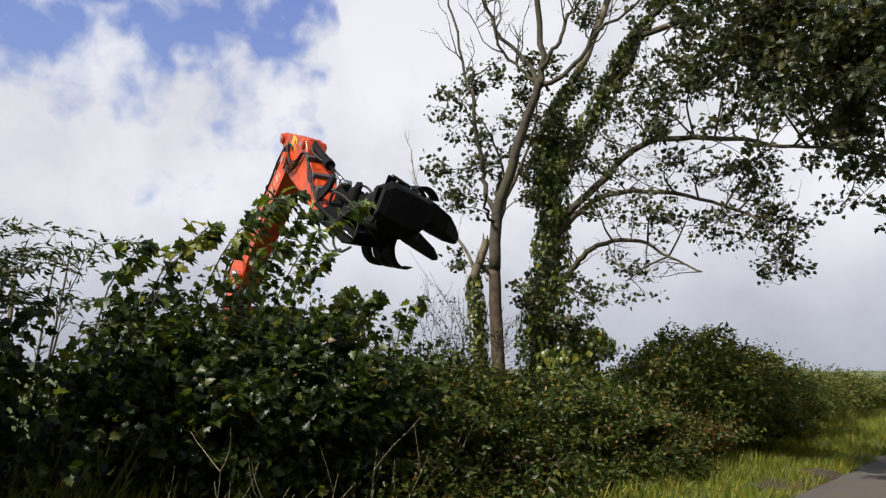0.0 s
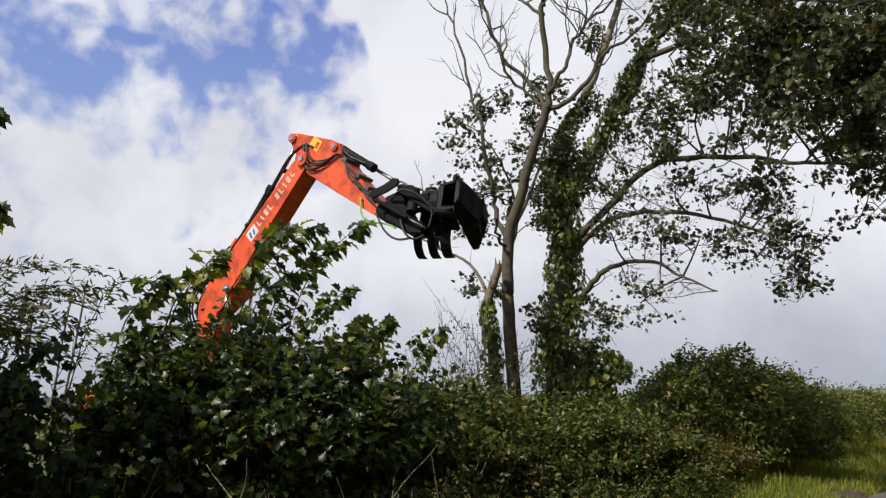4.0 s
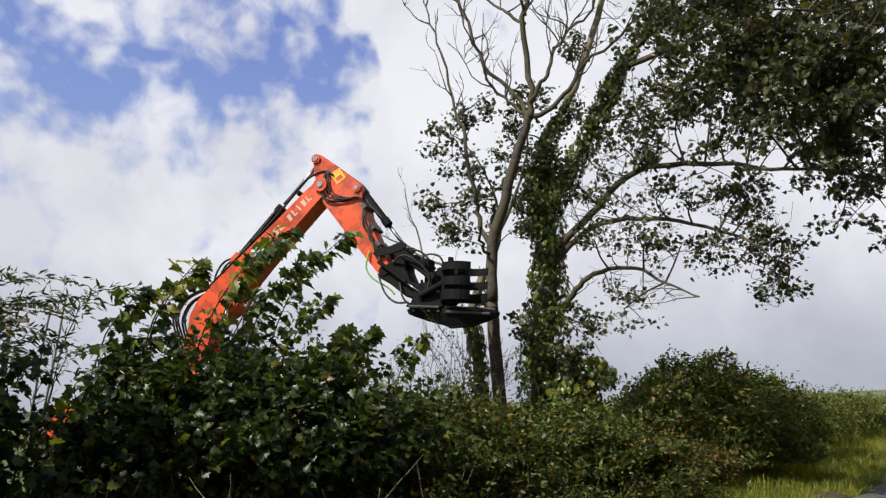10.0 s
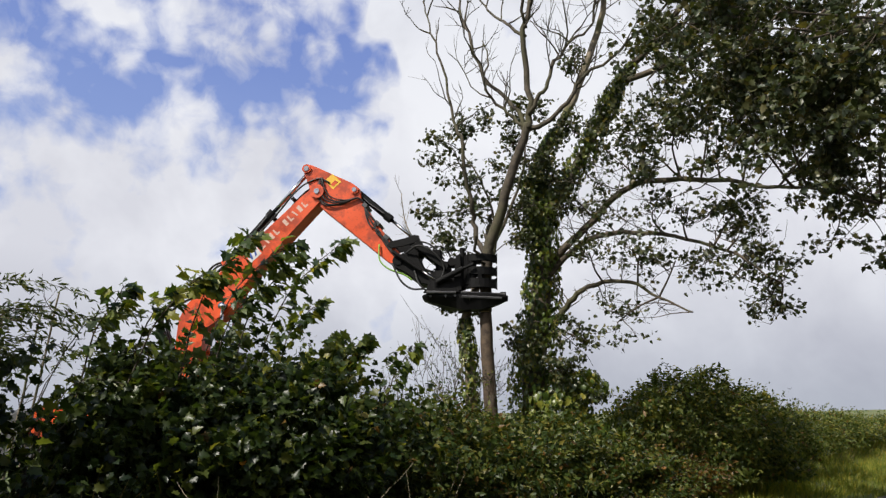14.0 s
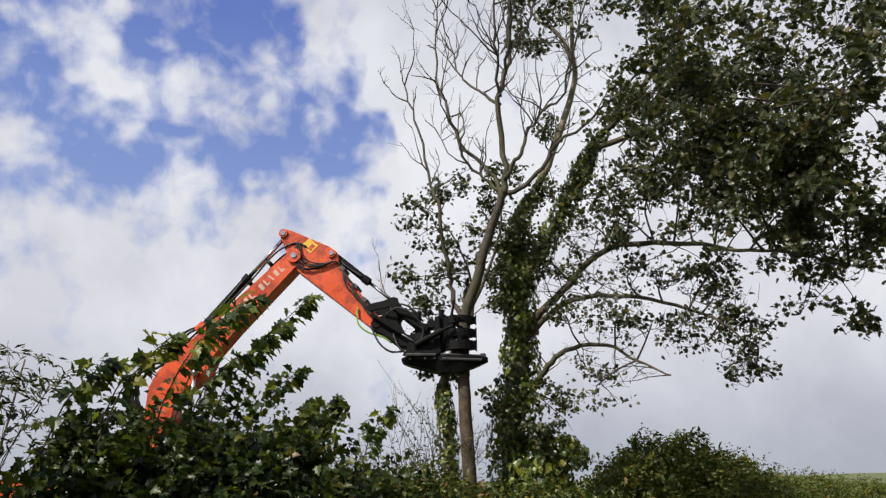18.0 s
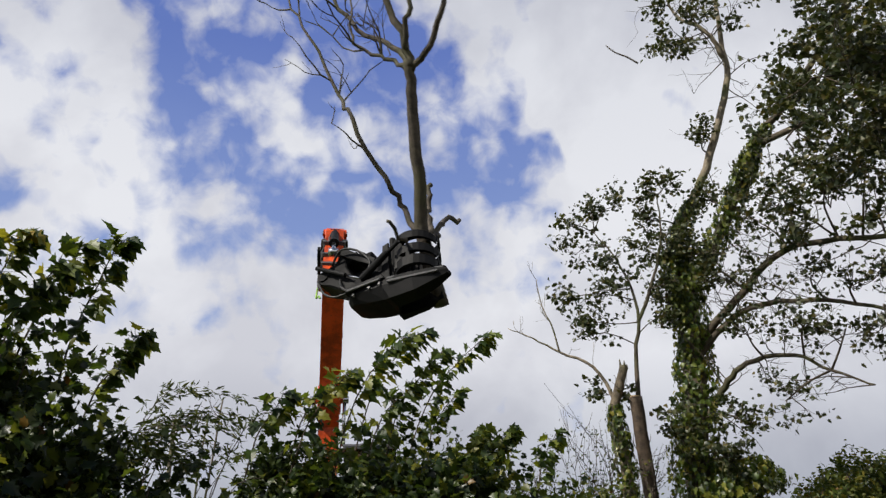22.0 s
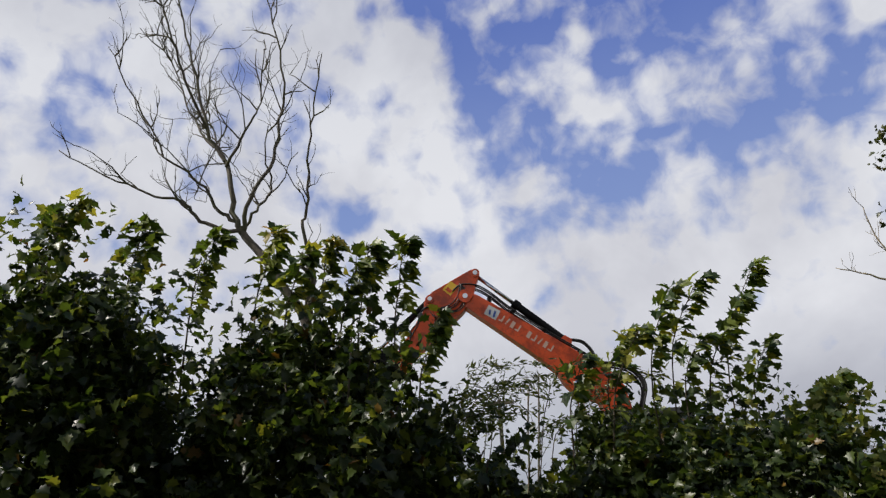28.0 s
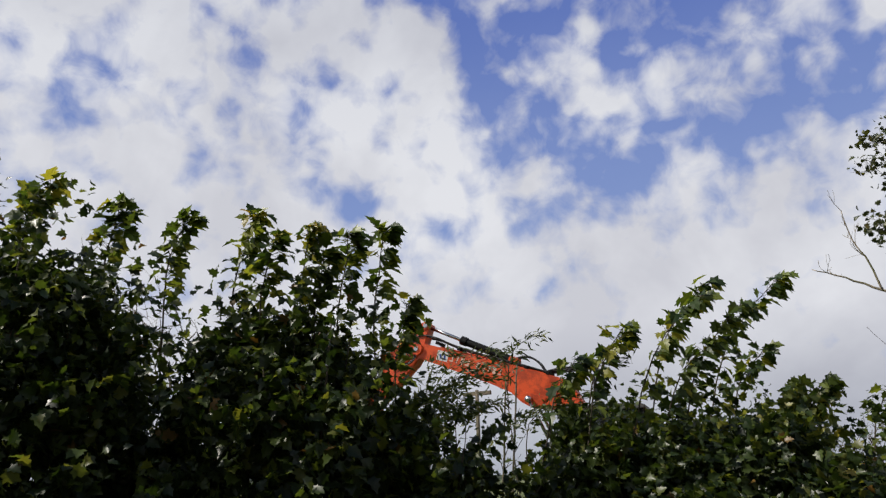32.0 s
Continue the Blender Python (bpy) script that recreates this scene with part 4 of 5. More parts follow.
def willow_shoots(seed, u, v, z, h, n):
    """Slender willow-like rods with narrow leaves."""
    rng = random.Random(seed)
    ob = thing("willow_shoots", "slender wind-bent rods with narrow grey-green leaves", "shrub", Matrix.Translation(uv(u, v, z)), "shoots above the hedge")
    tips = []
    for k in range(n):
        g = Geo()
        x, y, hh, ln = rng.uniform(-0.6, 0.6), rng.uniform(-0.4, 0.4), h * rng.uniform(0.6, 1.1), rng.uniform(0.45, 1.05)
        line = curve([(x, y, -0.5), (x + ln * 0.12, y, hh * 0.55), (x + ln * 0.42, y, hh * 0.92), (x + ln, y, hh * 0.98)], 5, 0.008, rng)
        g.tube(line, 0.006, 0.002, 5)
        for i in range(5, len(line)):
            tips.append((line[i], (line[i] - line[i - 1]).normalized(), 0))
        part("stem", g.mesh("stem", M["twig"], True), ob)
    part("leaf_spray", leaf_tufts("leaf_spray", rng, tips, 9, 0.085, WILLOW, M["willow"], 0.05, 0.3), ob, kind="stuff")
    return ob


SWAYING = []


def shoots():
    rng = random.Random(77)
    # u, v, foot height, height, lean
    for u, v, z, h, ln in ((3.45, 5.9, 2.1, 1.3, 0.35), (4.05, 5.9, 2.1, 1.4, 0.4), (3.2, 5.8, 2.0, 1.3, 0.35), (3.65, 5.7, 2.0, 1.15, 0.4), (2.75, 5.8, 1.9, 1.0, 0.3), (2.85, 6.0, 2.1, 0.8, 0.4), (4.4, 6.0, 2.1, 0.7, 0.4),
                           (5.75, 5.8, 1.7, 0.75, 0.25), (4.9, 5.7, 1.9, 0.55, 0.3), (3.4, 5.6, 2.0, 0.8, 0.35), (2.5, 6.1, 2.0, 0.7, 0.35)):
        SWAYING.append(shoot(rng, uv(u, v, z), h, ln, 66 if h > 1.1 else 46, 0.125, LEAF, "tall wind-bent sycamore shoot with large pale green leaves"))
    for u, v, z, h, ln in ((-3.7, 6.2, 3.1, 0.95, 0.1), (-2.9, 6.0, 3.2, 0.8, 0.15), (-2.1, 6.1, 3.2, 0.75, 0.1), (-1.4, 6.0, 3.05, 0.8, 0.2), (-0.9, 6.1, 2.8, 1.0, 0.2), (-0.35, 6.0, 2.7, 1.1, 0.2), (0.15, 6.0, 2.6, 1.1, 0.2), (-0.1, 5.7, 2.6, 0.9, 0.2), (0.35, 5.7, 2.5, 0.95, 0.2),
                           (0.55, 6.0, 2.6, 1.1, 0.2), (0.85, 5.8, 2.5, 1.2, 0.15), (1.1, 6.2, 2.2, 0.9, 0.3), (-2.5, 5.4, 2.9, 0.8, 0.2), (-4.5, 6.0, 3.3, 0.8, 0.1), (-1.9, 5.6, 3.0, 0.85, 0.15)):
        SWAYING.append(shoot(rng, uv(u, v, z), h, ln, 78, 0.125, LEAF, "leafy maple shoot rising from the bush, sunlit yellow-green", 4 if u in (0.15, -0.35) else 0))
    SWAYING.append(willow_shoots(3, 1.75, 6.6, 1.75, 1.05, 7))
    SWAYING.append(willow_shoots(4, 2.35, 6.8, 1.7, 0.75, 5))
    SWAYING.append(willow_shoots(9, 1.3, 6.2, 1.6, 0.85, 6))
    bare_shrub(5, 7.4, 6.9, 1.6, 1.1, 9)
    bare_shrub(6, 8.4, 6.9, 1.6, 1.2, 9)
    bare_shrub(7, 6.4, 6.7, 1.6, 0.9, 8)


shoots()


def poles():
    """Thin poles that stand beyond the thin part of the hedge."""
    rng = random.Random(14)
    for top, foot in (((-5.3, 9.64, 3.30), (-5.56, 9.50, 0.0)), ((-5.46, 9.55, 3.07), (-5.68, 9.43, 0.0))):
        ob = thing("bare_stem", "thin bare leaning stem above the hedge", "stem", Matrix.Translation(foot), "bare stems in the hedge")
        up = Vector(top) - Vector(foot)
        g = Geo()
        g.tube(curve([(0, 0, -0.2), tuple(up * 0.5 + Vector((0.02, 0, 0))), tuple(up)], 5, 0.008, rng), 0.022, 0.012, 6)
        part("stem", g.mesh("stem", M["grey_bark"], True), ob)
        for k in range(4):
            g = Geo()
            grow(g, rng, up * rng.uniform(0.5, 0.95), Vector((rng.uniform(-0.5, 0.9), rng.uniform(-0.3, 0.3), 0.7)), rng.uniform(0.2, 0.45), 0.008, 1, [], 0, 2, 0.3)
            part("twig", g.mesh("twig", M["twig"], True), ob)
    ob = thing("cross_arm_post", "slender wooden post with a short cross arm in the field", "post", Matrix.Translation((-6.92, 11.0, 0.0)))
    g = Geo()
    g.tube([(0, 0, -0.3), (0.01, 0, 1.8), (0.0, 0, 3.17)], 0.045, 0.035, 8)
    part("post", g.mesh("post", M["grey_bark"], True), ob)
    g = Geo()
    g.box(-0.3, 0.3, -0.03, 0.03, 3.07, 3.14, 0.006)
    part("cross_arm", g.mesh("cross_arm", M["grey_bark"]), ob)

    for k in range(11):
        u, v = rng.uniform(1.6, 6.4), rng.uniform(4.45, 4.9)
        p = uv(u, v)
        ob = thing("dry_stalk", "pale bare dead stalk in front of the hedge", "stalk", Matrix.Translation((p.x, p.y, ground_z(p.x, p.y) - 0.05)), "dead stalks on the verge")
        g = Geo()
        grow(g, rng, (0, 0, 0), Vector((rng.uniform(-0.5, 0.7), rng.uniform(-0.3, 0.3), 1)), rng.uniform(0.5, 1.0), 0.008, 1, [], -0.02, 3, 0.3)
        part("stem", g.mesh("stem", M["pale_bark"], True), ob)


poles()


def shade_screen():
    """An added, unseen hedge-like screen that closes the lane's other side, behind the eye."""
    g = Geo()
    us = [-30 + 1.5 * i for i in range(50)]
    # made 7 m tall to keep low skylight off the hedge front
    prof = [(-1.9, 0.0), (-1.7, 1.6), (-1.8, 3.8), (-2.1, 5.6), (-2.8, 6.8), (-3.6, 7.2), (-4.4, 5.2), (-4.6, 0.0)]
    for u in us:
        for v, z in prof:
            q = Vector((u * 0.6, v, z))
            p = uv(u, v + 0.3 * noise.noise(q), z * (1 + 0.12 * noise.noise(q * 0.7)))
            g.v.append(tuple(p))
    w = len(prof)
    for i in range(len(us) - 1):
        for k in range(w - 1):
            a = i * w + k
            g.f.append((a, a + 1, a + w + 1, a + w))
    ob = new("hedge_shade_screen", g.mesh("hedge_shade_screen", M["ground"], True))
    tagged(ob, "plain tall dark hedge along the other side of the lane", "hedge", kind="structure")


shade_screen()

# ------------------------------------------------------------------ verge
def verge():
    rng = np.random.default_rng(12)
    for name, label, mat_, n, lo, hi, v0, v1, w in (
            ("grass", "lush sunlit green verge grass", M["grass"], 100000, 0.10, 0.34, 2.72, 5.3, 0.030),
            ("dry_grass", "tall dry straw-coloured grass stems along the hedge", M["straw"], 1600, 0.25, 0.65, 4.3, 5.5, 0.014)):
        u = 0.6 + 42 * rng.random(n) ** 1.6
        v = v0 + (v1 - v0) * rng.random(n)
        clump = np.array([noise.noise(Vector((a * 0.9, b * 1.6, 2))) for a, b in zip(u, v)])
        keep = clump > rng.uniform(-0.75, 0.35, n)
        u, v = u[keep], v[keep]
        n2 = len(u)
        pos = u[:, None] * np.array(U) + v[:, None] * np.array(V)
        pos[:, 2] = [ground_z(p[0], p[1]) - 0.02 for p in pos]
        ax = np.stack([rng.normal(0.18, 0.35, n2), rng.normal(0, 0.35, n2), np.ones(n2)], 1)
        size = rng.uniform(lo, hi, n2) * np.clip(0.55 + 0.5 * (v - v0) / (v1 - v0) + 0.5 * clump[keep], 0.3, 1.4)
        me = leaves(name, blade_leaf(w), pos, ax, rng.normal(size=(n2, 3)), size, mat_)
        tagged(new(name, me), label, "grass", kind="stuff")


verge()

# ------------------------------------------------------------------ excavator
BASE = Vector((-4.66, 12.46, 0.0))   # under the slew ring
FOOT = (0.35, 0.0, 1.616)            # boom foot pin, from the base
KNEE = (1.234, 1.231)                # bend of the boom; the far part runs along local x
TIP = 4.351                          # boom end pin, at the knee's height
STICK = 2.003
HORN, LUG = (-0.476, 0.195), (0.503, 0.461)   # pins of the stick ram and of the head ram
BOOM_PROFILE = [(0.10, -0.17), (0.78, 0.50), (1.22, 0.86), (1.52, 0.80), (1.70, 0.76), (1.90, 0.80), (2.15, 0.93), (2.7, 0.98), (3.6, 1.03), (4.15, 1.06), (4.36, 1.07), (4.47, 1.14), (4.48, 1.28),
                (4.38, 1.36), (4.1, 1.385), (3.3, 1.40), (2.4, 1.43), (1.7, 1.45), (1.28, 1.44), (1.0, 1.34), (0.55, 0.92), (-0.14, 0.18), (-0.2, 0.05), (-0.10, -0.13)]
STICK_PROFILE = [(-0.56, 0.16), (-0.55, 0.26), (-0.46, 0.31), (-0.25, 0.37), (0.1, 0.46), (0.36, 0.53), (0.55, 0.54), (0.64, 0.48), (0.75, 0.39), (1.3, 0.25), (1.85, 0.13), (2.06, 0.10), (2.12, 0.0),
                 (2.06, -0.10), (1.9, -0.125), (1.0, -0.155), (0.25, -0.175), (-0.05, -0.13), (-0.22, -0.02), (-0.44, 0.09)]


def hose(g, pts, r=0.016, n=5):
    g.tube(curve(pts, n), r, r, 6)


def tine_mesh():
    """One hooked finger bank: three curved bars joined by two uprights."""
    g = Geo()
    sweep = np.linspace(2.9, 0.0, 12)
    outer = [(0.30 * math.cos(a) + 0.30, 0.31 * math.sin(a)) for a in sweep]
    inner = [((0.20 + 0.008 * k) * math.cos(a) + 0.30, (0.19 + 0.009 * k) * math.sin(a)) for k, a in enumerate(sweep)][::-1]
    ring = outer + inner
    nr, m = len(ring), len(outer) - 1
    for z, h in ((-0.40, 0.075), (-0.19, 0.065), (0.04, 0.060)):
        vs = [(x, y, z - h) for x, y in ring] + [(x, y, z + h) for x, y in ring]
        fs = [(k, k + 1, nr - 2 - k, nr - 1 - k) for k in range(m)] + [(nr + k, nr + k + 1, 2 * nr - 2 - k, 2 * nr - 1 - k) for k in range(m)]
        g.add(vs, fs + [(k, (k + 1) % nr, nr + (k + 1) % nr, nr + k) for k in range(nr)])
    for k in (0, 1, 2, 3, 5):
        (x0, y0), (x1, y1) = outer[k], inner[m - k]
        x, y = 0.5 * (x0 + x1), 0.5 * (y0 + y1)
        g.tube([(x, y, -0.42), (x, y, 0.08 if k < 5 else -0.19)], 0.075 if k < 3 else 0.045, 0.07 if k < 3 else 0.045, 5)
    return g


def lofted(sections):
    """A hull from cross sections: x, y from, y to, top, bottom; its lower rims are drawn in."""
    g = Geo()
    vs = []
    for x, y0, y1, zt, zb in sections:
        w, h = (y1 - y0), (zt - zb)
        vs += [(x, y0, zt), (x, y0, zt - 0.35 * h), (x, y0 + 0.16 * w, zb), (x, y1 - 0.16 * w, zb), (x, y1, zt - 0.35 * h), (x, y1, zt)]
    n = len(sections)
    fs = [(6 * i + k, 6 * i + (k + 1) % 6, 6 * i + 6 + (k + 1) % 6, 6 * i + 6 + k) for i in range(n - 1) for k in range(6)]
    g.add(vs, fs + [(5, 4, 3, 2, 1, 0), tuple(6 * n - 6 + k for k in range(6))])
    return g


def make_excavator():
    ex = thing("excavator", "orange tracked excavator with a black felling grapple on its arm", "excavator", Matrix.Translation(BASE))
    P = {}
    # running gear
    for s in (-1, 1):
        g = Geo()
        y0, y1 = s * 0.98 - 0.26, s * 0.98 + 0.26
        ring = [(1.45 + 0.36 * math.sin(a), 0.38 + 0.36 * -math.cos(a)) for a in np.linspace(0, math.pi, 9)]
        ring += [(-1.45 - 0.36 * math.sin(a), 0.38 + 0.36 * math.cos(a)) for a in np.linspace(0, math.pi, 9)]
        g.prism(ring, y0 + 0.05, y1 - 0.05, 0.02)
        tr = part("track", g.mesh("track", M["black"]), ex)
        tr.matrix_basis = pose(0, 0, 0, 0, 0, -60)
        g = Geo()
        for k in range(36):
            f = k / 36 * (2 * 2.9 + 2 * math.pi * 0.36)
            if f < 2.9:
                x, z = -1.45 + f, 0.02
            elif f < 2.9 + math.pi * 0.36:
                a = (f - 2.9) / 0.36
                x, z = 1.45 + 0.36 * math.sin(a), 0.38 - 0.36 * math.cos(a)
            elif f < 5.8 + math.pi * 0.36:
                x, z = 1.45 - (f - 2.9 - math.pi * 0.36), 0.74
            else:
                a = (f - 5.8 - math.pi * 0.36) / 0.36
                x, z = -1.45 - 0.36 * math.sin(a), 0.38 + 0.36 * math.cos(a)
            g.box(x - 0.06, x + 0.06, y0, y1, z - 0.02, z + 0.025, 0.005)
        part("grousers", g.mesh("grousers", M["dark_grey"]), tr)
    g = Geo()
    g.box(-0.75, 0.75, -0.75, 0.75, 0.33, 0.68, 0.05)
    g.drum((0, 0, 0.68), (0, 0, 0.86), 0.58, 24)
    part("car_body", g.mesh("car_body", M["dark_grey"]), ex)
    # upper works
    g = Geo()
    g.box(-1.9, 1.0, -1.2, 1.2, 0.86, 1.12, 0.03)
    up = part("upper_body", g.mesh("upper_body", M["dark_grey"]), ex)
    g = Geo()
    g.prism([(-1.7, 1.12), (-0.5, 1.12), (-0.5, 1.62), (-0.8, 1.75), (-1.6, 1.75), (-1.7, 1.66)], -1.2, 1.2, 0.04)
    part("engine_cover", g.mesh("engine_cover", M["orange"]), up)
    g = Geo()
    g.prism([(-2.25, 0.95), (-1.9, 0.88), (-1.7, 1.12), (-1.7, 1.70), (-2.0, 1.72), (-2.25, 1.55)], -1.19, 1.19, 0.06)
    part("counterweight", g.mesh("counterweight", M["dark_grey"]), up)
    # the cab stands on the left of the boom
    g = Geo()
    c0, c1, l0, l1, top = -0.45, 0.95, 0.30, 1.18, 2.68
    for a, b2, c, d, e, f in ((c0, c0 + 0.08, l0, l0 + 0.07, 1.12, top), (c0, c0 + 0.08, l1 - 0.07, l1, 1.12, top), (c1 - 0.08, c1, l0, l0 + 0.07, 1.12, top), (c1 - 0.08, c1, l1 - 0.07, l1, 1.12, top),
                              (c0, c1, l0, l1, 1.12, 1.62), (0.2, 0.27, l1 - 0.06, l1, 1.62, top)):
        g.box(a, b2, c, d, e, f, 0.015)
    part("cab", g.mesh("cab", M["black"]), up)
    g = Geo()
    g.prism([(c0 - 0.04, top), (c1 + 0.08, top), (c1 + 0.08, top + 0.05), (c1 - 0.05, top + 0.09), (c0 + 0.05, top + 0.09), (c0 - 0.04, top + 0.05)], l0 - 0.03, l1 + 0.03, 0.02)
    part("cab_roof", g.mesh("cab_roof", M["dark_grey"]), up, "grey cab roof")
    g = Geo()
    g.box(c1 - 0.05, c1 - 0.03, l0 + 0.07, l1 - 0.07, 1.62, top, 0.003)
    g.box(c0 + 0.08, c1 - 0.08, l1 - 0.035, l1 - 0.02, 1.62, top, 0.003)
    g.box(c0 + 0.08, c1 - 0.08, l0 + 0.02, l0 + 0.035, 1.62, top, 0.003)
    part("cab_window", g.mesh("cab_window", M["glass"]), up)
    g = Geo()
    for y in (-1.15, -0.5):
        hose(g, [(-0.4, y, 1.12), (-0.4, y, 1.95), (0.5, y, 1.95), (0.5, y, 1.12)], 0.018)
    part("handrail", g.mesh("handrail", M["black"]), up)
    for y in (-0.25, 0.25):
        g = Geo()
        g.prism([(-0.15, 1.12), (0.95, 1.12), (0.62, 1.5), (0.48, 1.74), (0.22, 1.74)], y - 0.035, y + 0.035, 0.01)
        part("boom_lug", g.mesh("boom_lug", M["dark_grey"]), up)
    P["upper_body"] = up
    # boom
    g = Geo()
    g.prism(BOOM_PROFILE, -0.185, 0.185, 0.012)
    boom = part("boom", g.mesh("boom", M["orange"]), ex, "bright orange welded boom")
    zk = KNEE[1]
    # welded stiffening plates and the end bosses
    for s in (-1, 1):
        y = s * 0.187
        g = Geo()
        g.prism([(1.50, 0.83), (1.70, 0.79), (1.92, 0.84), (1.98, 1.0), (1.45, 1.02)], min(y, y + s * 0.018), max(y, y + s * 0.018), 0.004)
        part("pin_plate", g.mesh("pin_plate", M["orange"]), boom)
        g = Geo()
        g.tube([(TIP, s * 0.17, zk), (TIP, s * 0.235, zk)], 0.13, 0.13, 18)
        part("end_boss", g.mesh("end_boss", M["orange"]), boom)
        g = Geo()
        g.tube([(TIP, s * 0.225, zk), (TIP, s * 0.25, zk)], 0.05, 0.05, 14)
        part("pin", g.mesh("pin", M["chrome"]), boom, "pale worn pin end")
        g = Geo()
        g.tube([(1.754, s * 0.2, 0.887), (1.754, s * 0.235, 0.887)], 0.06, 0.06, 14)
        part("pin", g.mesh("pin", M["dark_grey"]), boom)
    # a badge and lettering bars on each side: they read upwards on one, downwards on the other
    for s, bx, dx in ((-1, 2.62, 0.118), (1, 3.62, -0.118)):
        y = s * 0.189
        lo, hi = min(y, y - s * 0.004), max(y, y - s * 0.004)
        g = Geo()
        g.prism([(bx, zk - 0.09), (bx + 0.25, zk - 0.10), (bx + 0.26, zk + 0.10), (bx + 0.01, zk + 0.11)], lo, hi)
        part("badge", g.mesh("badge", M["badge"]), boom, "white square badge")
        y = s * 0.192
        lo2, hi2 = min(y, y - s * 0.004), max(y, y - s * 0.004)
        for j, (p, q) in enumerate((((0.04, -0.06), (0.115, 0.06)), ((0.13, -0.06), (0.21, 0.03)))):
            g = Geo()
            g.prism([(bx + p[0], zk + p[1]), (bx + p[0] + 0.04, zk + p[1]), (bx + q[0], zk + q[1]), (bx + q[0] - 0.04, zk + q[1])], lo2, hi2)
            part("badge_mark", g.mesh("badge_mark", M["blue"]), boom, "slanting blue mark")
        for k in range(10):
            x = (bx + 0.31 if s < 0 else bx - 0.12) + dx * k
            if k == 4:
                continue
            z = zk - 0.06
            g = Geo()
            if k % 3 == 0:
                g.prism([(x, z), (x + 0.03, z), (x + 0.03, z + 0.13), (x, z + 0.13)], lo, hi)
                g.prism([(x + 0.032, z), (x + 0.08, z), (x + 0.08, z + 0.03), (x + 0.032, z + 0.03)], lo, hi)
            elif k % 3 == 1:
                g.prism([(x + 0.005, z + 0.13), (x + 0.035, z + 0.13), (x + 0.06, z), (x + 0.03, z)], lo, hi)
            else:
                g.prism([(x, z), (x + 0.07, z), (x + 0.07, z + 0.13), (x, z + 0.13)], lo, hi)
            part("lettering", g.mesh("lettering", M["white"]), boom, "white lettering bar")
    # hydraulic lines along the boom's back and over its end
    for k, y in enumerate((-0.165, -0.12, 0.12, 0.165)):
        g = Geo()
        w = 0.02 * (k % 2)
        hose(g, [(1.5, y, 1.48), (2.2, y, 1.47 + w), (3.0, y, 1.46 + w), (3.6, y, 1.49 + w), (4.0, y, 1.54 + w), (4.3, y, 1.52 + w), (4.55, y, 1.40), (4.62, y, 1.2)], 0.016)
        part("hose", g.mesh("hose", M["rubber"], True), boom, "black hydraulic hose")
    for y in (-0.06, 0.0, 0.06):
        g = Geo()
        hose(g, [(1.7, y, 1.465), (2.6, y, 1.45), (3.4, y, 1.425), (3.9, y, 1.41)], 0.012)
        part("steel_pipe", g.mesh("steel_pipe", M["orange"], True), boom, "orange painted steel pipe")
    for k in range(5):
        g = Geo()
        y = -0.16 + 0.08 * k
        j = 0.025 * (k % 3)
        hose(g, [(1.62, y, 1.47), (1.32, y, 1.60 + j), (1.0, y, 1.68 + j), (0.70, y, 1.55 + j), (0.55, y, 1.2), (0.42, y, 0.80)], 0.021)
        part("hose_loop", g.mesh("hose_loop", M["rubber"], True), boom, "looped black hose")
    for y in (-0.05, 0.07):
        g = Geo()
        hose(g, [(2.28, y, 1.58), (2.05, y, 1.68), (1.8, y, 1.62), (1.62, y, 1.47)], 0.020)
        part("hose_loop", g.mesh("hose_loop", M["rubber"], True), boom, "looped black hose")
    for x in (1.55, 2.0, 2.75, 3.45, 3.95):
        g = Geo()
        g.box(x - 0.035, x + 0.035, -0.195, 0.195, 1.435, 1.50, 0.008)
        part("hose_clamp", g.mesh("hose_clamp", M["black"]), boom)
    for s in (-1, 1):
        g = Geo()
        g.prism([(2.15, 1.40), (2.45, 1.40), (2.38, 1.60), (2.22, 1.60)], s * 0.10 - 0.015, s * 0.10 + 0.015, 0.004)
        part("bracket", g.mesh("bracket", M["orange"]), boom)
    P["boom"] = boom
    # stick
    g = Geo()
    g.prism(STICK_PROFILE, -0.15, 0.15, 0.012)
    stick = part("stick", g.mesh("stick", M["orange"]), ex, "bright orange dipper arm")
    for s in (-1, 1):
        y = s * 0.153
        g = Geo()
        g.prism([(-0.06, 0.24), (0.18, 0.22), (0.20, 0.42), (-0.03, 0.43)], min(y, y - s * 0.004), max(y, y - s * 0.004))
        part("sticker", g.mesh("sticker", M["yellow"]), stick, "yellow warning sticker")
        g = Geo()
        y = s * 0.157
        g.prism([(0.08, 0.26), (0.15, 0.26), (0.16, 0.38), (0.09, 0.38)], min(y, y - s * 0.004), max(y, y - s * 0.004))
        part("sticker_mark", g.mesh("sticker_mark", M["orange"]), stick)
        for x, z, r in ((HORN[0], HORN[1], 0.055), (LUG[0], LUG[1], 0.05), (STICK, 0.0, 0.075)):
            g = Geo()
            g.tube([(x, s * 0.14, z), (x, s * 0.185, z)], r * 1.5, r * 1.5, 16)
            boss = part("boss", g.mesh("boss", M["orange"]), stick)
            g = Geo()
            g.tube([(x, s * 0.18, z), (x, s * 0.20, z)], r * 0.85, r * 0.85, 14)
            part("pin", g.mesh("pin", M["chrome" if x != STICK else "dark_grey"]), boss, "worn pin end")
        g = Geo()
        g.tube([(0.0, s * 0.14, 0.0), (0.0, s * 0.168, 0.0)], 0.15, 0.15, 18)
        part("boss", g.mesh("boss", M["orange"]), stick)
    rng = random.Random(4)
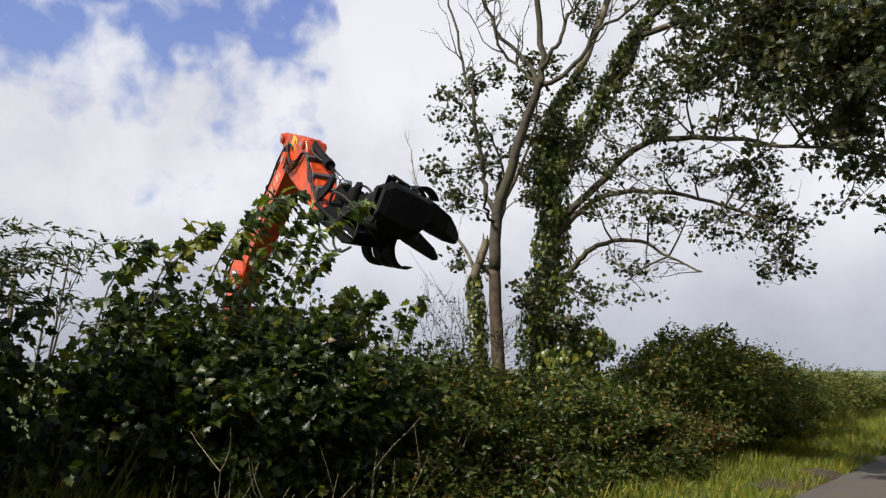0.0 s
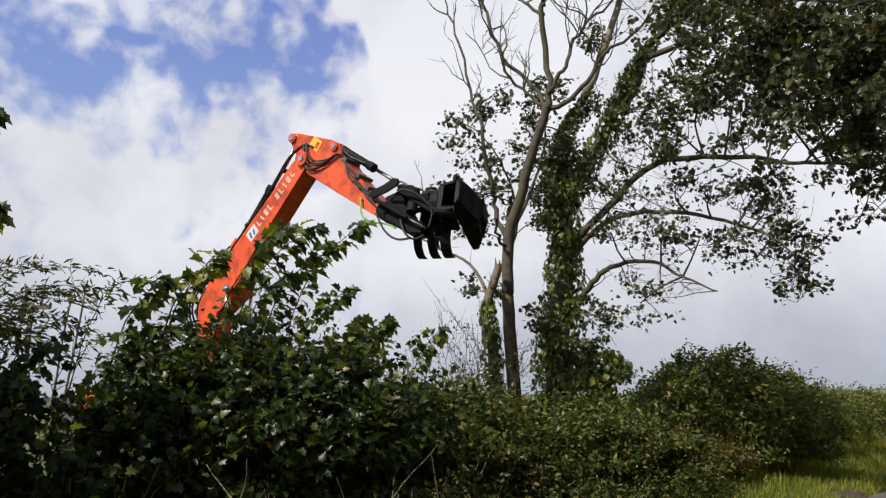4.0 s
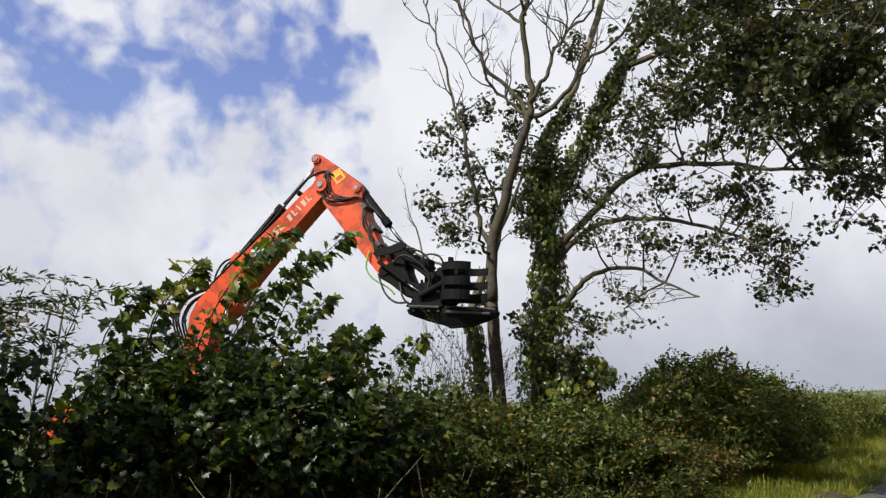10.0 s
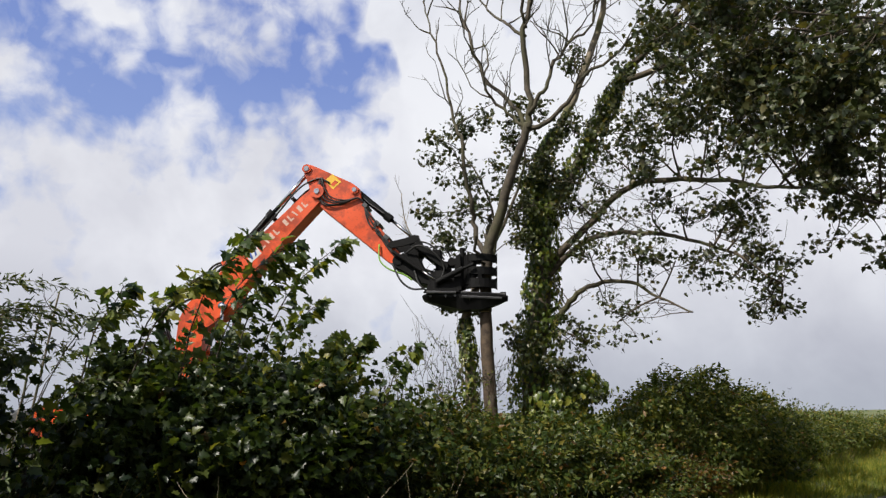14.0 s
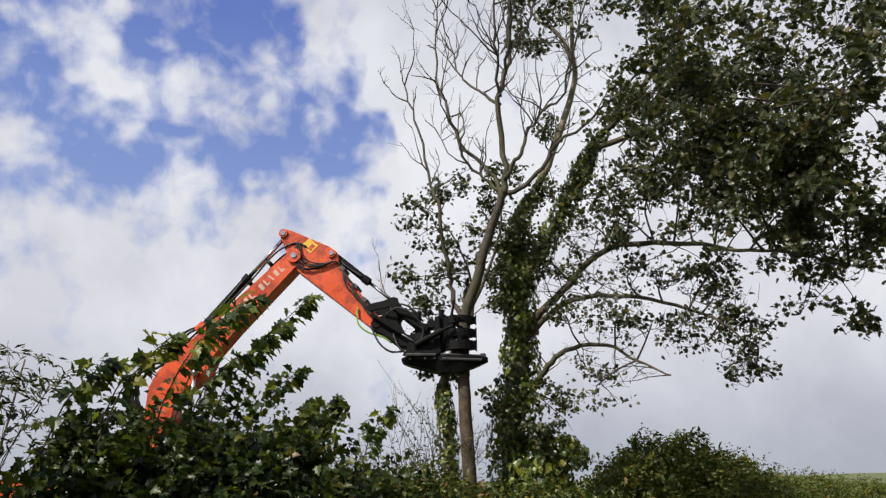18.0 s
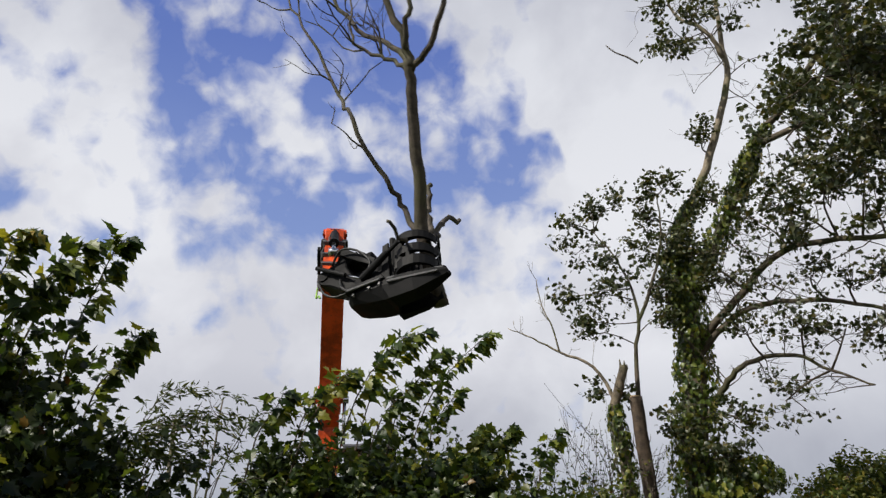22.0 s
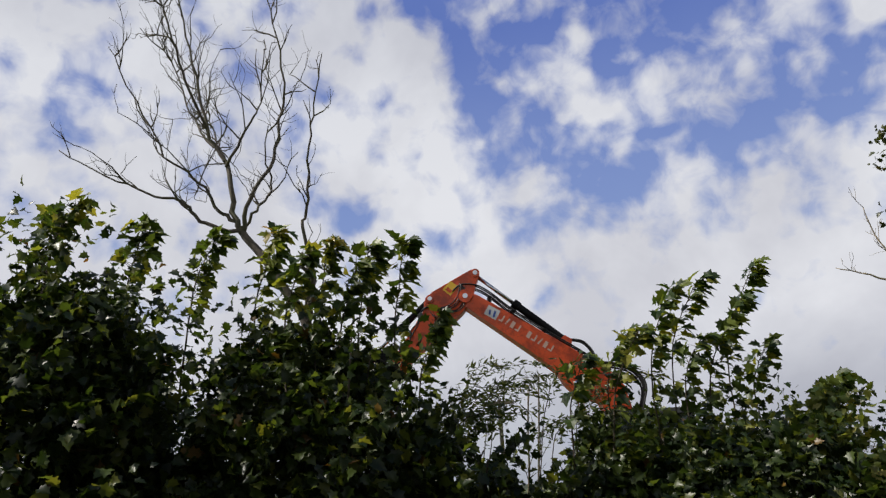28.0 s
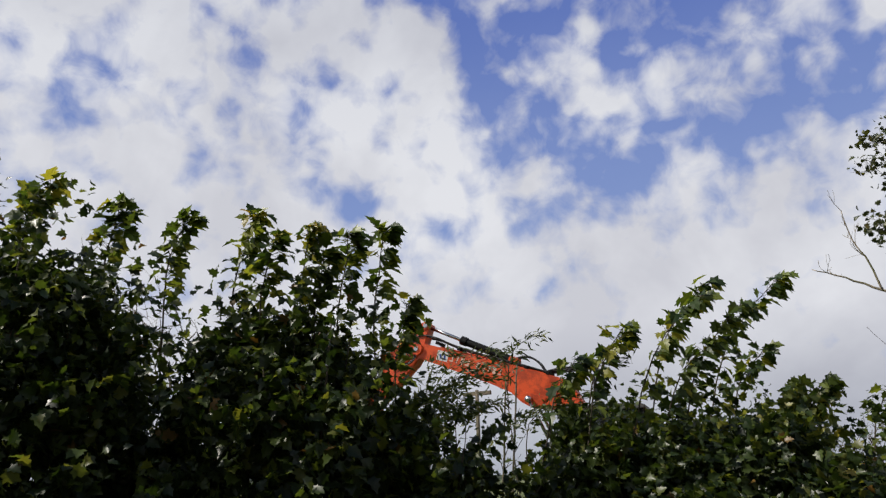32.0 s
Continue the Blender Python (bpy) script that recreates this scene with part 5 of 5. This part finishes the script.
    for k in range(10):
        g = Geo()
        s = (-1) ** k
        y = s * (0.165 + 0.012 * (k % 3))
        sag = 0.02 + 0.045 * (k // 2) + rng.uniform(-0.015, 0.015)
        hose(g, [(-0.12, y, 0.26 - 0.03 * (k // 2)), (0.06, y * 1.12, 0.14 - sag), (0.30, y * 1.18, 0.10 - sag), (0.52, y * 1.12, 0.22 - sag * 0.5), (0.66, y * 1.05, 0.38), (0.80, y * 0.9, 0.40)], 0.013)
        part("hose", g.mesh("hose", M["rubber"], True), stick, "slack black hydraulic hose")
    for k in range(5):
        g = Geo()
        y = -0.17 if k < 3 else 0.17
        w = 0.03 * (k % 3)
        hose(g, [(0.78, y * 0.8, 0.42), (1.0, y, 0.30 - w), (1.2, y * 1.1, 0.27 - 2 * w), (1.38, y * 1.1, 0.12 + w), (1.6, y * 1.15, 0.14 - w), (1.9, y * 1.2, 0.02), (2.15, y * 1.1, -0.05)], 0.014)
        part("hose", g.mesh("hose", M["rubber"], True), stick, "slack black hydraulic hose")
    for x in (0.85, 1.25, 1.55):
        g = Geo()
        z = 0.36 - 0.27 * (x - 0.85)
        g.box(x - 0.05, x + 0.05, -0.18, 0.18, z - 0.03, z + 0.05, 0.01)
        part("hose_clamp", g.mesh("hose_clamp", M["dark_grey"]), stick)
    g = Geo()
    hose(g, [(1.55, -0.18, 0.0), (1.75, -0.22, -0.20), (1.98, -0.22, -0.22), (2.25, -0.18, -0.12), (2.42, -0.15, -0.10)], 0.015)
    part("green_hose", g.mesh("green_hose", M["hose_green"], True), stick, "green hose")
    P["stick"] = stick
    # rams: barrel from the fixed end, rod from the far end, both along local x
    for key, length, r, rod in (("stick_ram", 1.20, 0.075, 1.0), ("head_ram", 0.82, 0.062, 0.62), ("boom_ram_a", 0.75, 0.065, 0.8), ("boom_ram_b", 0.75, 0.065, 0.8)):
        g = Geo()
        g.tube([(0.04, 0, 0), (length, 0, 0)], r, r, 16)
        g.drum((0, -0.08, 0), (0, 0.08, 0), 0.065, 12)
        g.tube([(length - 0.10, 0, 0), (length + 0.03, 0, 0)], r * 1.22, r * 1.22, 16)
        P[key] = part("ram_barrel", g.mesh("ram_barrel", M["black"]), ex, "black hydraulic ram")
        g = Geo()
        hose(g, [(0.12, r, 0), (0.3, r * 1.35, 0.03), (0.6 * length, r * 1.3, 0.02), (length - 0.12, r * 1.15, 0)], 0.011)
        part("ram_pipe", g.mesh("ram_pipe", M["dark_grey"], True), P[key])
        g = Geo()
        g.tube([(-rod, 0, 0), (0, 0, 0)], r * 0.5, r * 0.5, 12)
        g.drum((0, -0.07, 0), (0, 0.07, 0), 0.062, 12)
        P[key + "_rod"] = part("ram_rod", g.mesh("ram_rod", M["chrome"], True), ex, "chrome ram rod")
    for key in ("rocker_a", "rocker_b"):
        g = Geo()
        g.prism([(-0.07, -0.03), (0.0, -0.07), (0.2, -0.085), (0.46, -0.06), (0.52, 0.0), (0.46, 0.06), (0.2, 0.05), (0.0, 0.07), (-0.07, 0.03)], -0.022, 0.022, 0.006)
        P[key] = part("link_arm", g.mesh("link_arm", M["black"]), ex, "black steel rocker link")
    # felling grapple: x towards the claws, z back towards the arm, from the stick's end pin
    g = Geo()
    g.prism([(-0.11, 0.0), (-0.07, -0.12), (0.12, -0.22), (0.40, -0.42), (0.62, -0.45), (0.66, -0.30), (0.48, -0.18), (0.38, 0.02), (0.36, 0.33), (0.28, 0.36), (0.22, 0.20), (0.04, 0.11), (-0.07, 0.09)], -0.20, 0.20, 0.02)
    g.drum((0.0, -0.22, 0), (0.0, 0.22, 0), 0.085, 14)
    gr = part("grapple", g.mesh("grapple", M["black"]), ex, "black steel coupler of the felling head")
    for s in (-1, 1):
        g = Geo()
        g.prism([(0.26, 0.26), (0.36, 0.34), (0.62, 0.10), (0.90, -0.10), (0.86, -0.20), (0.60, -0.02)], s * 0.24 - 0.02, s * 0.24 + 0.02, 0.008)
        part("cheek_plate", g.mesh("cheek_plate", M["black"]), gr)
        g = Geo()
        g.tube([(-0.08, s * 0.27, 0.14), (0.42, s * 0.27, -0.20)], 0.032, 0.032, 10)
        tb = part("tilt_ram", g.mesh("tilt_ram", M["black"]), gr)
        g = Geo()
        g.tube([(0.42, s * 0.27, -0.20), (0.72, s * 0.27, -0.40)], 0.017, 0.017, 10)
        part("ram_rod", g.mesh("ram_rod", M["chrome"], True), tb, "chrome ram rod")
    for x0, x1, y0, y1, z0, z1 in ((0.30, 0.52, -0.17, 0.10, 0.10, 0.26), (0.56, 0.74, -0.12, 0.16, 0.02, 0.20), (0.14, 0.30, 0.02, 0.19, 0.16, 0.30)):
        g = Geo()
        g.box(x0, x1, y0, y1, z0, z1, 0.018)
        part("valve_block", g.mesh("valve_block", M["black"]), gr)
    # felling head under the rotator
    g = Geo()
    g.drum((0.78, 0, -0.02), (0.78, 0, -0.18), 0.14, 20)
    g.drum((0.78, 0, -0.20), (0.78, 0, -0.32), 0.23, 24)
    for a in range(8):
        g.drum((0.78 + 0.195 * math.cos(a * 0.785), 0.195 * math.sin(a * 0.785), -0.18), (0.78 + 0.195 * math.cos(a * 0.785), 0.195 * math.sin(a * 0.785), -0.15), 0.022, 6)
    head = part("felling_head", g.mesh("felling_head", M["black"]), ex, "black steel felling head with claws and saw box")
    P["head"] = head
    g = Geo()
    g.drum((0.62, -0.20, 0.08), (0.62, 0.20, 0.08), 0.085, 14)
    g.drum((0.94, -0.12, -0.02), (0.94, 0.14, -0.02), 0.075, 12)
    part("hinge", g.mesh("hinge", M["black"]), head)
    g = Geo()
    for y in (-0.26, 0.20):
        g.prism([(0.58, -0.32), (0.86, -0.32), (1.00, -0.40), (1.02, 0.06), (1.10, 0.08), (1.12, -0.56), (0.50, -0.58)], y, y + 0.05, 0.010)
    g.box(0.56, 1.06, -0.22, 0.22, -0.40, -0.33, 0.012)
    g.box(1.03, 1.09, -0.20, 0.20, -0.50, -0.36, 0.012)
    g.box(1.03, 1.09, -0.20, 0.20, -0.06, 0.02, 0.012)
    for y in (-0.16, 0.16):
        g.drum((1.12, y, 0.20), (1.12, y, -0.48), 0.045, 12)
    part("frame", g.mesh("frame", M["black"]), head)
    for sd in (-1, 1):
        g = Geo()
        g.tube([(0.70, sd * 0.30, -0.42), (1.16, sd * 0.37, -0.20)], 0.048, 0.048, 12)
        g.tube([(1.16, sd * 0.37, -0.20), (1.34, sd * 0.40, -0.13)], 0.026, 0.026, 10)
        part("claw_ram", g.mesh("claw_ram", M["black"]), head)
    g = lofted([(0.44, -0.20, 0.18, -0.63, -0.69), (0.54, -0.31, 0.24, -0.61, -0.73), (0.80, -0.34, 0.26, -0.60, -0.81), (1.04, -0.34, 0.25, -0.60, -0.86), (1.12, -0.34, 0.02, -0.60, -0.89), (1.46, -0.30, 0.02, -0.61, -0.88), (1.72, -0.23, 0.01, -0.62, -0.79), (1.90, -0.16, -0.02, -0.64, -0.71)])
    part("saw_box", g.mesh("saw_box", M["black"]), head, "black wedge-shaped saw housing")
    g = lofted([(1.02, 0.12, 0.29, -0.62, -0.88), (1.40, 0.20, 0.31, -0.63, -0.84), (1.62, 0.25, 0.32, -0.65, -0.74)])
    part("guide_prong", g.mesh("guide_prong", M["black"]), head)
    g = Geo()
    g.prism([(0.48, -0.60), (0.52, -0.54), (1.06, -0.53), (1.10, -0.60)], -0.37, -0.24, 0.012)
    part("cover", g.mesh("cover", M["black"]), head, "black steel cover plate")
    for x0, x1, y0, y1, z in ((0.54, 1.04, -0.38, -0.38, -0.60), (1.12, 1.86, -0.33, -0.16, -0.605), (1.14, 1.80, -0.36, -0.22, -0.68)):
        g = Geo()
        g.tube([(x0, y0, z), (x1, y1, z - 0.012)], 0.024, 0.020, 6)
        part("wear_bar", g.mesh("wear_bar", M["dark_grey"]), head, "worn bare steel bar")
    for x, y, z, r in ((0.66, -0.24, -0.40, 0.08), (0.62, 0.22, -0.38, 0.09), (1.82, -0.09, -0.57, 0.05)):
        g = Geo()
        g.drum((x, y, -0.62), (x, y, z), r, 14)
        part("saw_drive", g.mesh("saw_drive", M["black"]), head)
    for x, y in ((0.60, -0.325), (0.86, -0.345), (1.02, -0.345)):
        g = Geo()
        g.drum((x, y + 0.02, -0.66), (x, y - 0.02, -0.66), 0.022, 6)
        part("bolt", g.mesh("bolt", M["dark_grey"]), head)
    for pts in ([(0.15, 0.22, 0.12), (0.40, 0.33, 0.20), (0.66, 0.32, 0.08), (0.84, 0.28, -0.15), (0.78, 0.28, -0.4)], [(0.15, -0.22, 0.12), (0.38, -0.34, 0.22), (0.64, -0.33, 0.10), (0.82, -0.28, -0.14), (0.76, -0.28, -0.4)],
                [(0.3, -0.22, -0.2), (0.40, -0.32, -0.44), (0.54, -0.32, -0.56), (0.68, -0.26, -0.5)], [(-0.1, -0.2, -0.05), (0.06, -0.26, -0.36), (0.26, -0.28, -0.52), (0.48, -0.26, -0.52)],
                [(0.1, 0.1, 0.2), (0.30, 0.12, 0.40), (0.56, 0.1, 0.32), (0.78, 0.08, 0.06)], [(0.36, 0.24, 0.10), (0.50, 0.30, 0.34), (0.78, 0.24, 0.30), (0.92, 0.20, 0.02)]):
        g = Geo()
        hose(g, pts, 0.017)
        part("hose", g.mesh("hose", M["rubber"], True), gr)
    shape = tine_mesh()
    for s in (-1, 1):
        g = Geo()
        g.add([(x, s * y, z + (0.035 if s > 0 else -0.035)) for x, y, z in shape.v], shape.f)
        tine = part("tine", g.mesh("tine", M["black"]), head, "bank of curved grab tines")
        tine.matrix_basis = pose(1.12, s * 0.05, 0)
        P.setdefault("tines", []).append((tine, s))
    P["grapple"] = gr
    return ex, P


excavator, ARM_PARTS = make_excavator()

# the stick that snaps off and falls
def broken_stick():
    g = Geo()
    g.tube(curve([(0, 0, -0.33), (0.02, 0.01, -0.1), (-0.01, 0.0, 0.12), (0.03, 0, 0.34)], 4), 0.016, 0.010, 7)
    ob = new("falling_stick", g.mesh("falling_stick", M["twig"], True))
    return tagged(ob, "short broken dark stick that drops from the tree", "stick")


snapped = broken_stick()

# ------------------------------------------------------------------ movement
ARM = [  # seconds, slew, boom, stick, coupler curl, coupler turn, tine opening, head tip, head spin
    (0, 148, 29.4, -36.1, -2, 16, 46, 80, 104), (1, 144.8, 30.6, -37.4, -2, 16, 46, 80, 104), (2, 141.6, 31.8, -38.8, -2, 15, 48, 80, 104),
    (3, 138.2, 39.1, -39.9, -1, 12, 54, 82, 104), (4, 120.8, 45.4, -35, 2, 15, 62, 86, 107), (4.5, 118.5, 46.5, -34.7, 2, 14, 62, 86, 107),
    (6.5, 112, 50, -33.2, 0, 0, 58, 0, 0), (7, 111.5, 50.3, -33.7, -1, 0, 58, 0, 0), (8, 115.5, 44.8, -58.7, -8, 0, 56, 0, 0), (9, 110.8, 40.5, -60.8, -5, 0, 56, 0, 0),
    (10, 109.6, 40.5, -53.7, -4, 0, 44, 0, 0), (11, 105.6, 41.6, -44.8, 0, 0, 14, 0, 0), (13, 97.5, 44.8, -41, -1, 0, -4, 0, 0), (15, 97.7, 45, -41.3, 0, 0, -4, 0, 0),
    (18, 97.6, 44.9, -40, 0, 0, -4, 0, 0), (19, 102.3, 46, -33.6, 7, 0, -4, 0, 0), (20, 111.2, 48.2, -31.8, 8, 8, -4, 0, 0), (21, 123.6, 53.7, -32.4, 13, 28, -4, 0, 0),
    (21.5, 140.1, 52.9, -32.2, 16, 38, -4, 0, 0), (22, 160, 52, -32.5, 20, 54, -4, 0, 0), (22.5, 166, 46.7, -31.5, 17, 43, -4, 0, -50),
    (23, 175, 42, -31.3, 14, 54, -4, 0, -85), (23.5, 182.5, 37.7, -31.2, 8, 38, -4, 0, -60), (24, 186.1, 30.8, -38.1, 0, 22, -4, 0, -30),
    (25, 193.3, 27.2, -43.3, 2, 10, -4, 0, 0), (26, 204.3, 29.2, -48.9, 3, 12, -4, 0, 0), (28.5, 241.5, 35.2, -42.6, 0, 30, -4, 0, 0),
    (29, 244.4, 35.2, -43.6, 0, 33, -4, 0, 0), (30, 251.2, 31.6, -34.5, -6, 40, -4, 0, 0), (31, 256.3, 25.3, -41.1, -25, 45, 8, 0, 0),
    (32, 257, 18.8, -45.9, -45, 45, 25, 0, 0),
]


def smooth(rows, t):
    """Values between the rows, eased so that no value overshoots."""
    k = 0
    while k < len(rows) - 2 and rows[k + 1][0] <= t:
        k += 1
    a, b = rows[k], rows[k + 1]
    h = b[0] - a[0]
    f = min(1.0, max(0.0, (t - a[0]) / h))
    out = []
    for i in range(1, len(a)):
        d = (b[i] - a[i]) / h
        d0 = (a[i] - rows[k - 1][i]) / (a[0] - rows[k - 1][0]) if k else d
        d1 = (rows[k + 2][i] - b[i]) / (rows[k + 2][0] - b[0]) if k + 2 < len(rows) else d
        m0 = 0 if d * d0 <= 0 else 2 * d * d0 / (d + d0)
        m1 = 0 if d * d1 <= 0 else 2 * d * d1 / (d + d1)
        out.append((2 * f ** 3 - 3 * f * f + 1) * a[i] + (f ** 3 - 2 * f * f + f) * h * m0 + (3 * f * f - 2 * f ** 3) * b[i] + (f ** 3 - f * f) * h * m1)
    return out


def plane(o, s, a, y=0.0):
    """A pose whose x runs at elevation a along the slew heading s."""
    h, u = Vector((math.sin(s), math.cos(s), 0)), Vector((0, 0, 1))
    x = h * math.cos(a) + u * math.sin(a)
    z = u * math.cos(a) - h * math.sin(a)
    m = Matrix((x, z.cross(x), z)).transposed().to_4x4()
    m.translation = Vector(o) + z.cross(x) * y
    return m


def along(p, q, up):
    x = (q - p).normalized()
    y = up.cross(x).normalized()
    m = Matrix((x, y, x.cross(y))).transposed().to_4x4()
    m.translation = p
    return m


def arm_at(t):
    s, b, k, gp, turn, op, tip, spin = smooth(ARM, t)
    s, b, k, gp, turn, tip, spin = (radians(v) for v in (s, b, k, gp, turn, tip, spin))
    up = plane((0, 0, 0), s, 0)
    F = up @ Vector(FOOT)
    bm_ = plane(F, s, b)
    Pj = bm_ @ Vector((TIP, 0, KNEE[1]))
    st = plane(Pj, s, k)
    Q = st @ Vector((STICK, 0, 0))
    gm = plane(Q, s, gp) @ Matrix.Rotation(turn, 4, "Z")
    hm = gm @ Matrix.Translation((0.66, 0, -0.10)) @ Matrix.Rotation(-tip, 4, "Y") @ Matrix.Translation((0.12, 0, 0.10)) @ Matrix.Rotation(spin, 4, "Z") @ Matrix.Translation((-0.78, 0, 0))
    # the rocker pin swings with the head's curl
    f = (math.degrees(gp) + 10) / 95
    R = plane(Q, s, radians(48 + 33 * f)) @ Vector((0.50 - 0.10 * f, 0, 0))
    ends = {"stick_ram": (bm_ @ Vector((2.30, 0, 1.53)), st @ Vector((HORN[0], 0, HORN[1]))),
            "head_ram": (st @ Vector((LUG[0], 0, LUG[1] + 0.02)), R)}
    for key, y in (("boom_ram_a", 0.27), ("boom_ram_b", -0.27)):
        ends[key] = (up @ Vector((FOOT[0] + 0.50, y, FOOT[2] - 0.46)), bm_ @ Vector((1.754, y, 0.887)))
    rock = (R, st @ Vector((1.66, 0, 0.04)))
    return up, bm_, st, gm, hm, ends, op, Q, s, turn, spin, rock


def tree_at(t):
    """Where the sawn tree is: still until the cut, then held in the grapple."""
    up, bm_, st, gm, hm, ends, op, Q, s, turn, spin, rock = arm_at(t)
    across, tip, rise, ahead = smooth(TREE_LEAN, t)
    a, b = s - turn, s - turn - spin
    c = s - turn - 0.465 * spin
    held = BASE + Q + Vector((math.sin(a), math.cos(a), 0)) * 0.78 + Vector((math.sin(b), math.cos(b), 0)) * (0.69 + ahead) + Vector((0, 0, rise))
    m = Matrix.Translation(held) @ Matrix.Rotation(radians(across), 4, "Y") @ Matrix.Rotation(radians(tip), 4, "X") @ Matrix.Rotation(radians(86.4) - c, 4, "Z")
    return m @ Matrix.Translation((0, 0, CUT_DROP))


CUT_DROP = -0.95   # the cut lies this far under the arm's end pin
TREE_LEAN = [  # seconds, lean to the right, tip towards the eye, rise, slide along the claws
    (0, 0, 0, 0, 0), (18.2, 0, 0, 0, 0), (19, -12, 0, 0.1, 0), (20, -11, 4, 0.24, 0), (21, -11, 4, 0.36, 0), (22, -15, 8, 0.38, 0),
    (22.5, -6, 1, 0.36, 0), (23, 3, -6, 0.34, 0), (23.5, 0, -9, 0.16, 0), (24, -3, -12, 0, 0), (25, -5, -16, 0, 0), (26, 3, -10, 0, 0), (28.5, -14, 10, 1.15, 0.2),
    (29, -14, 14, 1.3, 0.35), (30, -13, 16, 1.35, 0.45), (30.4, -17, 15, 1, 0.6), (31, -30, 6, 0.2, 0.6), (31.5, -42, 4, -0.3, 0.5), (32, -58, 4, -0.8, 0.5),
]


def motions():
    ticks = [0.25 * i for i in range(129)]
    keyed = {}
    for t in ticks:
        up, bm_, st, gm, hm, ends, op, Q, s, turn, spin, rock = arm_at(t)
        for key, m in (("upper_body", up), ("boom", bm_), ("stick", st), ("grapple", gm), ("head", hm)):
            keyed.setdefault(key, []).append((t, m))
        lateral = plane((0, 0, 0), s, 0).to_3x3() @ Vector((0, 1, 0))
        for key, (p, q) in ends.items():
            keyed.setdefault(key, []).append((t, along(p, q, lateral.cross(q - p))))
            rod = along(p, q, lateral.cross(q - p))
            rod.translation = q
            keyed.setdefault(key + "_rod", []).append((t, rod))
        for key, y in (("rocker_a", 0.20), ("rocker_b", -0.20)):
            p, q = rock[0] + lateral * y, rock[1] + lateral * y
            keyed.setdefault(key, []).append((t, along(p, q, lateral.cross(q - p))))
        for i, (tine, sd) in enumerate(ARM_PARTS["tines"]):
            keyed.setdefault(("tine", i), []).append((t, pose(1.12, sd * 0.05, 0, 0, 0, sd * op)))
    for key, rows in keyed.items():
        walk(ARM_PARTS["tines"][key[1]][0] if isinstance(key, tuple) else ARM_PARTS[key], rows)
    walk(excavator, [(0, Matrix.Translation(BASE + Vector((0.44, 1.01, 0)))), (2, Matrix.Translation(BASE + Vector((0.18, 0.60, 0)))), (3, Matrix.Translation(BASE + Vector((0.06, 0.40, 0)))),
                     (4, Matrix.Translation(BASE)), (32, Matrix.Translation(BASE))])
    # the tree
    free = tree_at(18.2)
    rows = [(0, free), (18.2, free)]
    rows += [(t, tree_at(t)) for t in [18.5 + 0.25 * i for i in range(55)]]
    walk(felled, rows)
    # the broken stick: in the crown, then down into the hedge
    walk(snapped, [(0, pose(1.7, 10.6, 9.3, 0, 20, 0)), (21.6, pose(1.7, 10.6, 9.3, 0, 20, 0)), (22.0, pose(1.2, 10.4, 9.0, 0, -50, 0)), (22.5, pose(0.2, 10.2, 8.5, 0, -75, 0)),
                   (23.0, pose(-0.75, 10.0, 7.6, 0, -25, 0)), (23.5, pose(-1.5, 9.8, 4.8, 0, 40, 20)), (23.9, pose(-1.9, 9.7, 1.7, 0, 80, 20)), (32, pose(-1.9, 9.7, 1.6, 0, 82, 20))])
    # shoots nod in the wind
    for i, ob in enumerate(SWAYING):
        at = ob.matrix_basis.copy()
        rows = []
        for k in range(65):
            t = 0.5 * k
            g = 0.6 + 0.4 * math.sin(0.9 * t + 0.3 * i)
            a = 5.0 * g * math.sin(2.3 * t + 1.7 * i) + 3.0 * math.sin(5.1 * t + 0.9 * i)
            a += smooth(GUST if i < 11 else GUST_TALL, t)[0]
            rows.append((t, at @ pose(0, 0, 0, 2.0 * math.sin(1.9 * t + i), a, 0)))
        walk(ob, rows)
    # the clouds drift
    walk(sky_dome, [(0, pose(0, 0, 1.6, 0, 0, DRIFT * 19)), (32, pose(0, 0, 1.6, 0, 0, -DRIFT * 13))])


DRIFT = 0.45
GUST_TALL = [(0, 10), (22, 16), (24, 36), (25.2, 34), (26.2, 4), (28.5, 0), (32, -4)]
GUST = [(0, 11), (21.5, 11), (23.2, 4), (24.4, -11), (26.4, -11), (28.5, 0), (29.5, 2), (31, 12), (32, 10)]
motions()
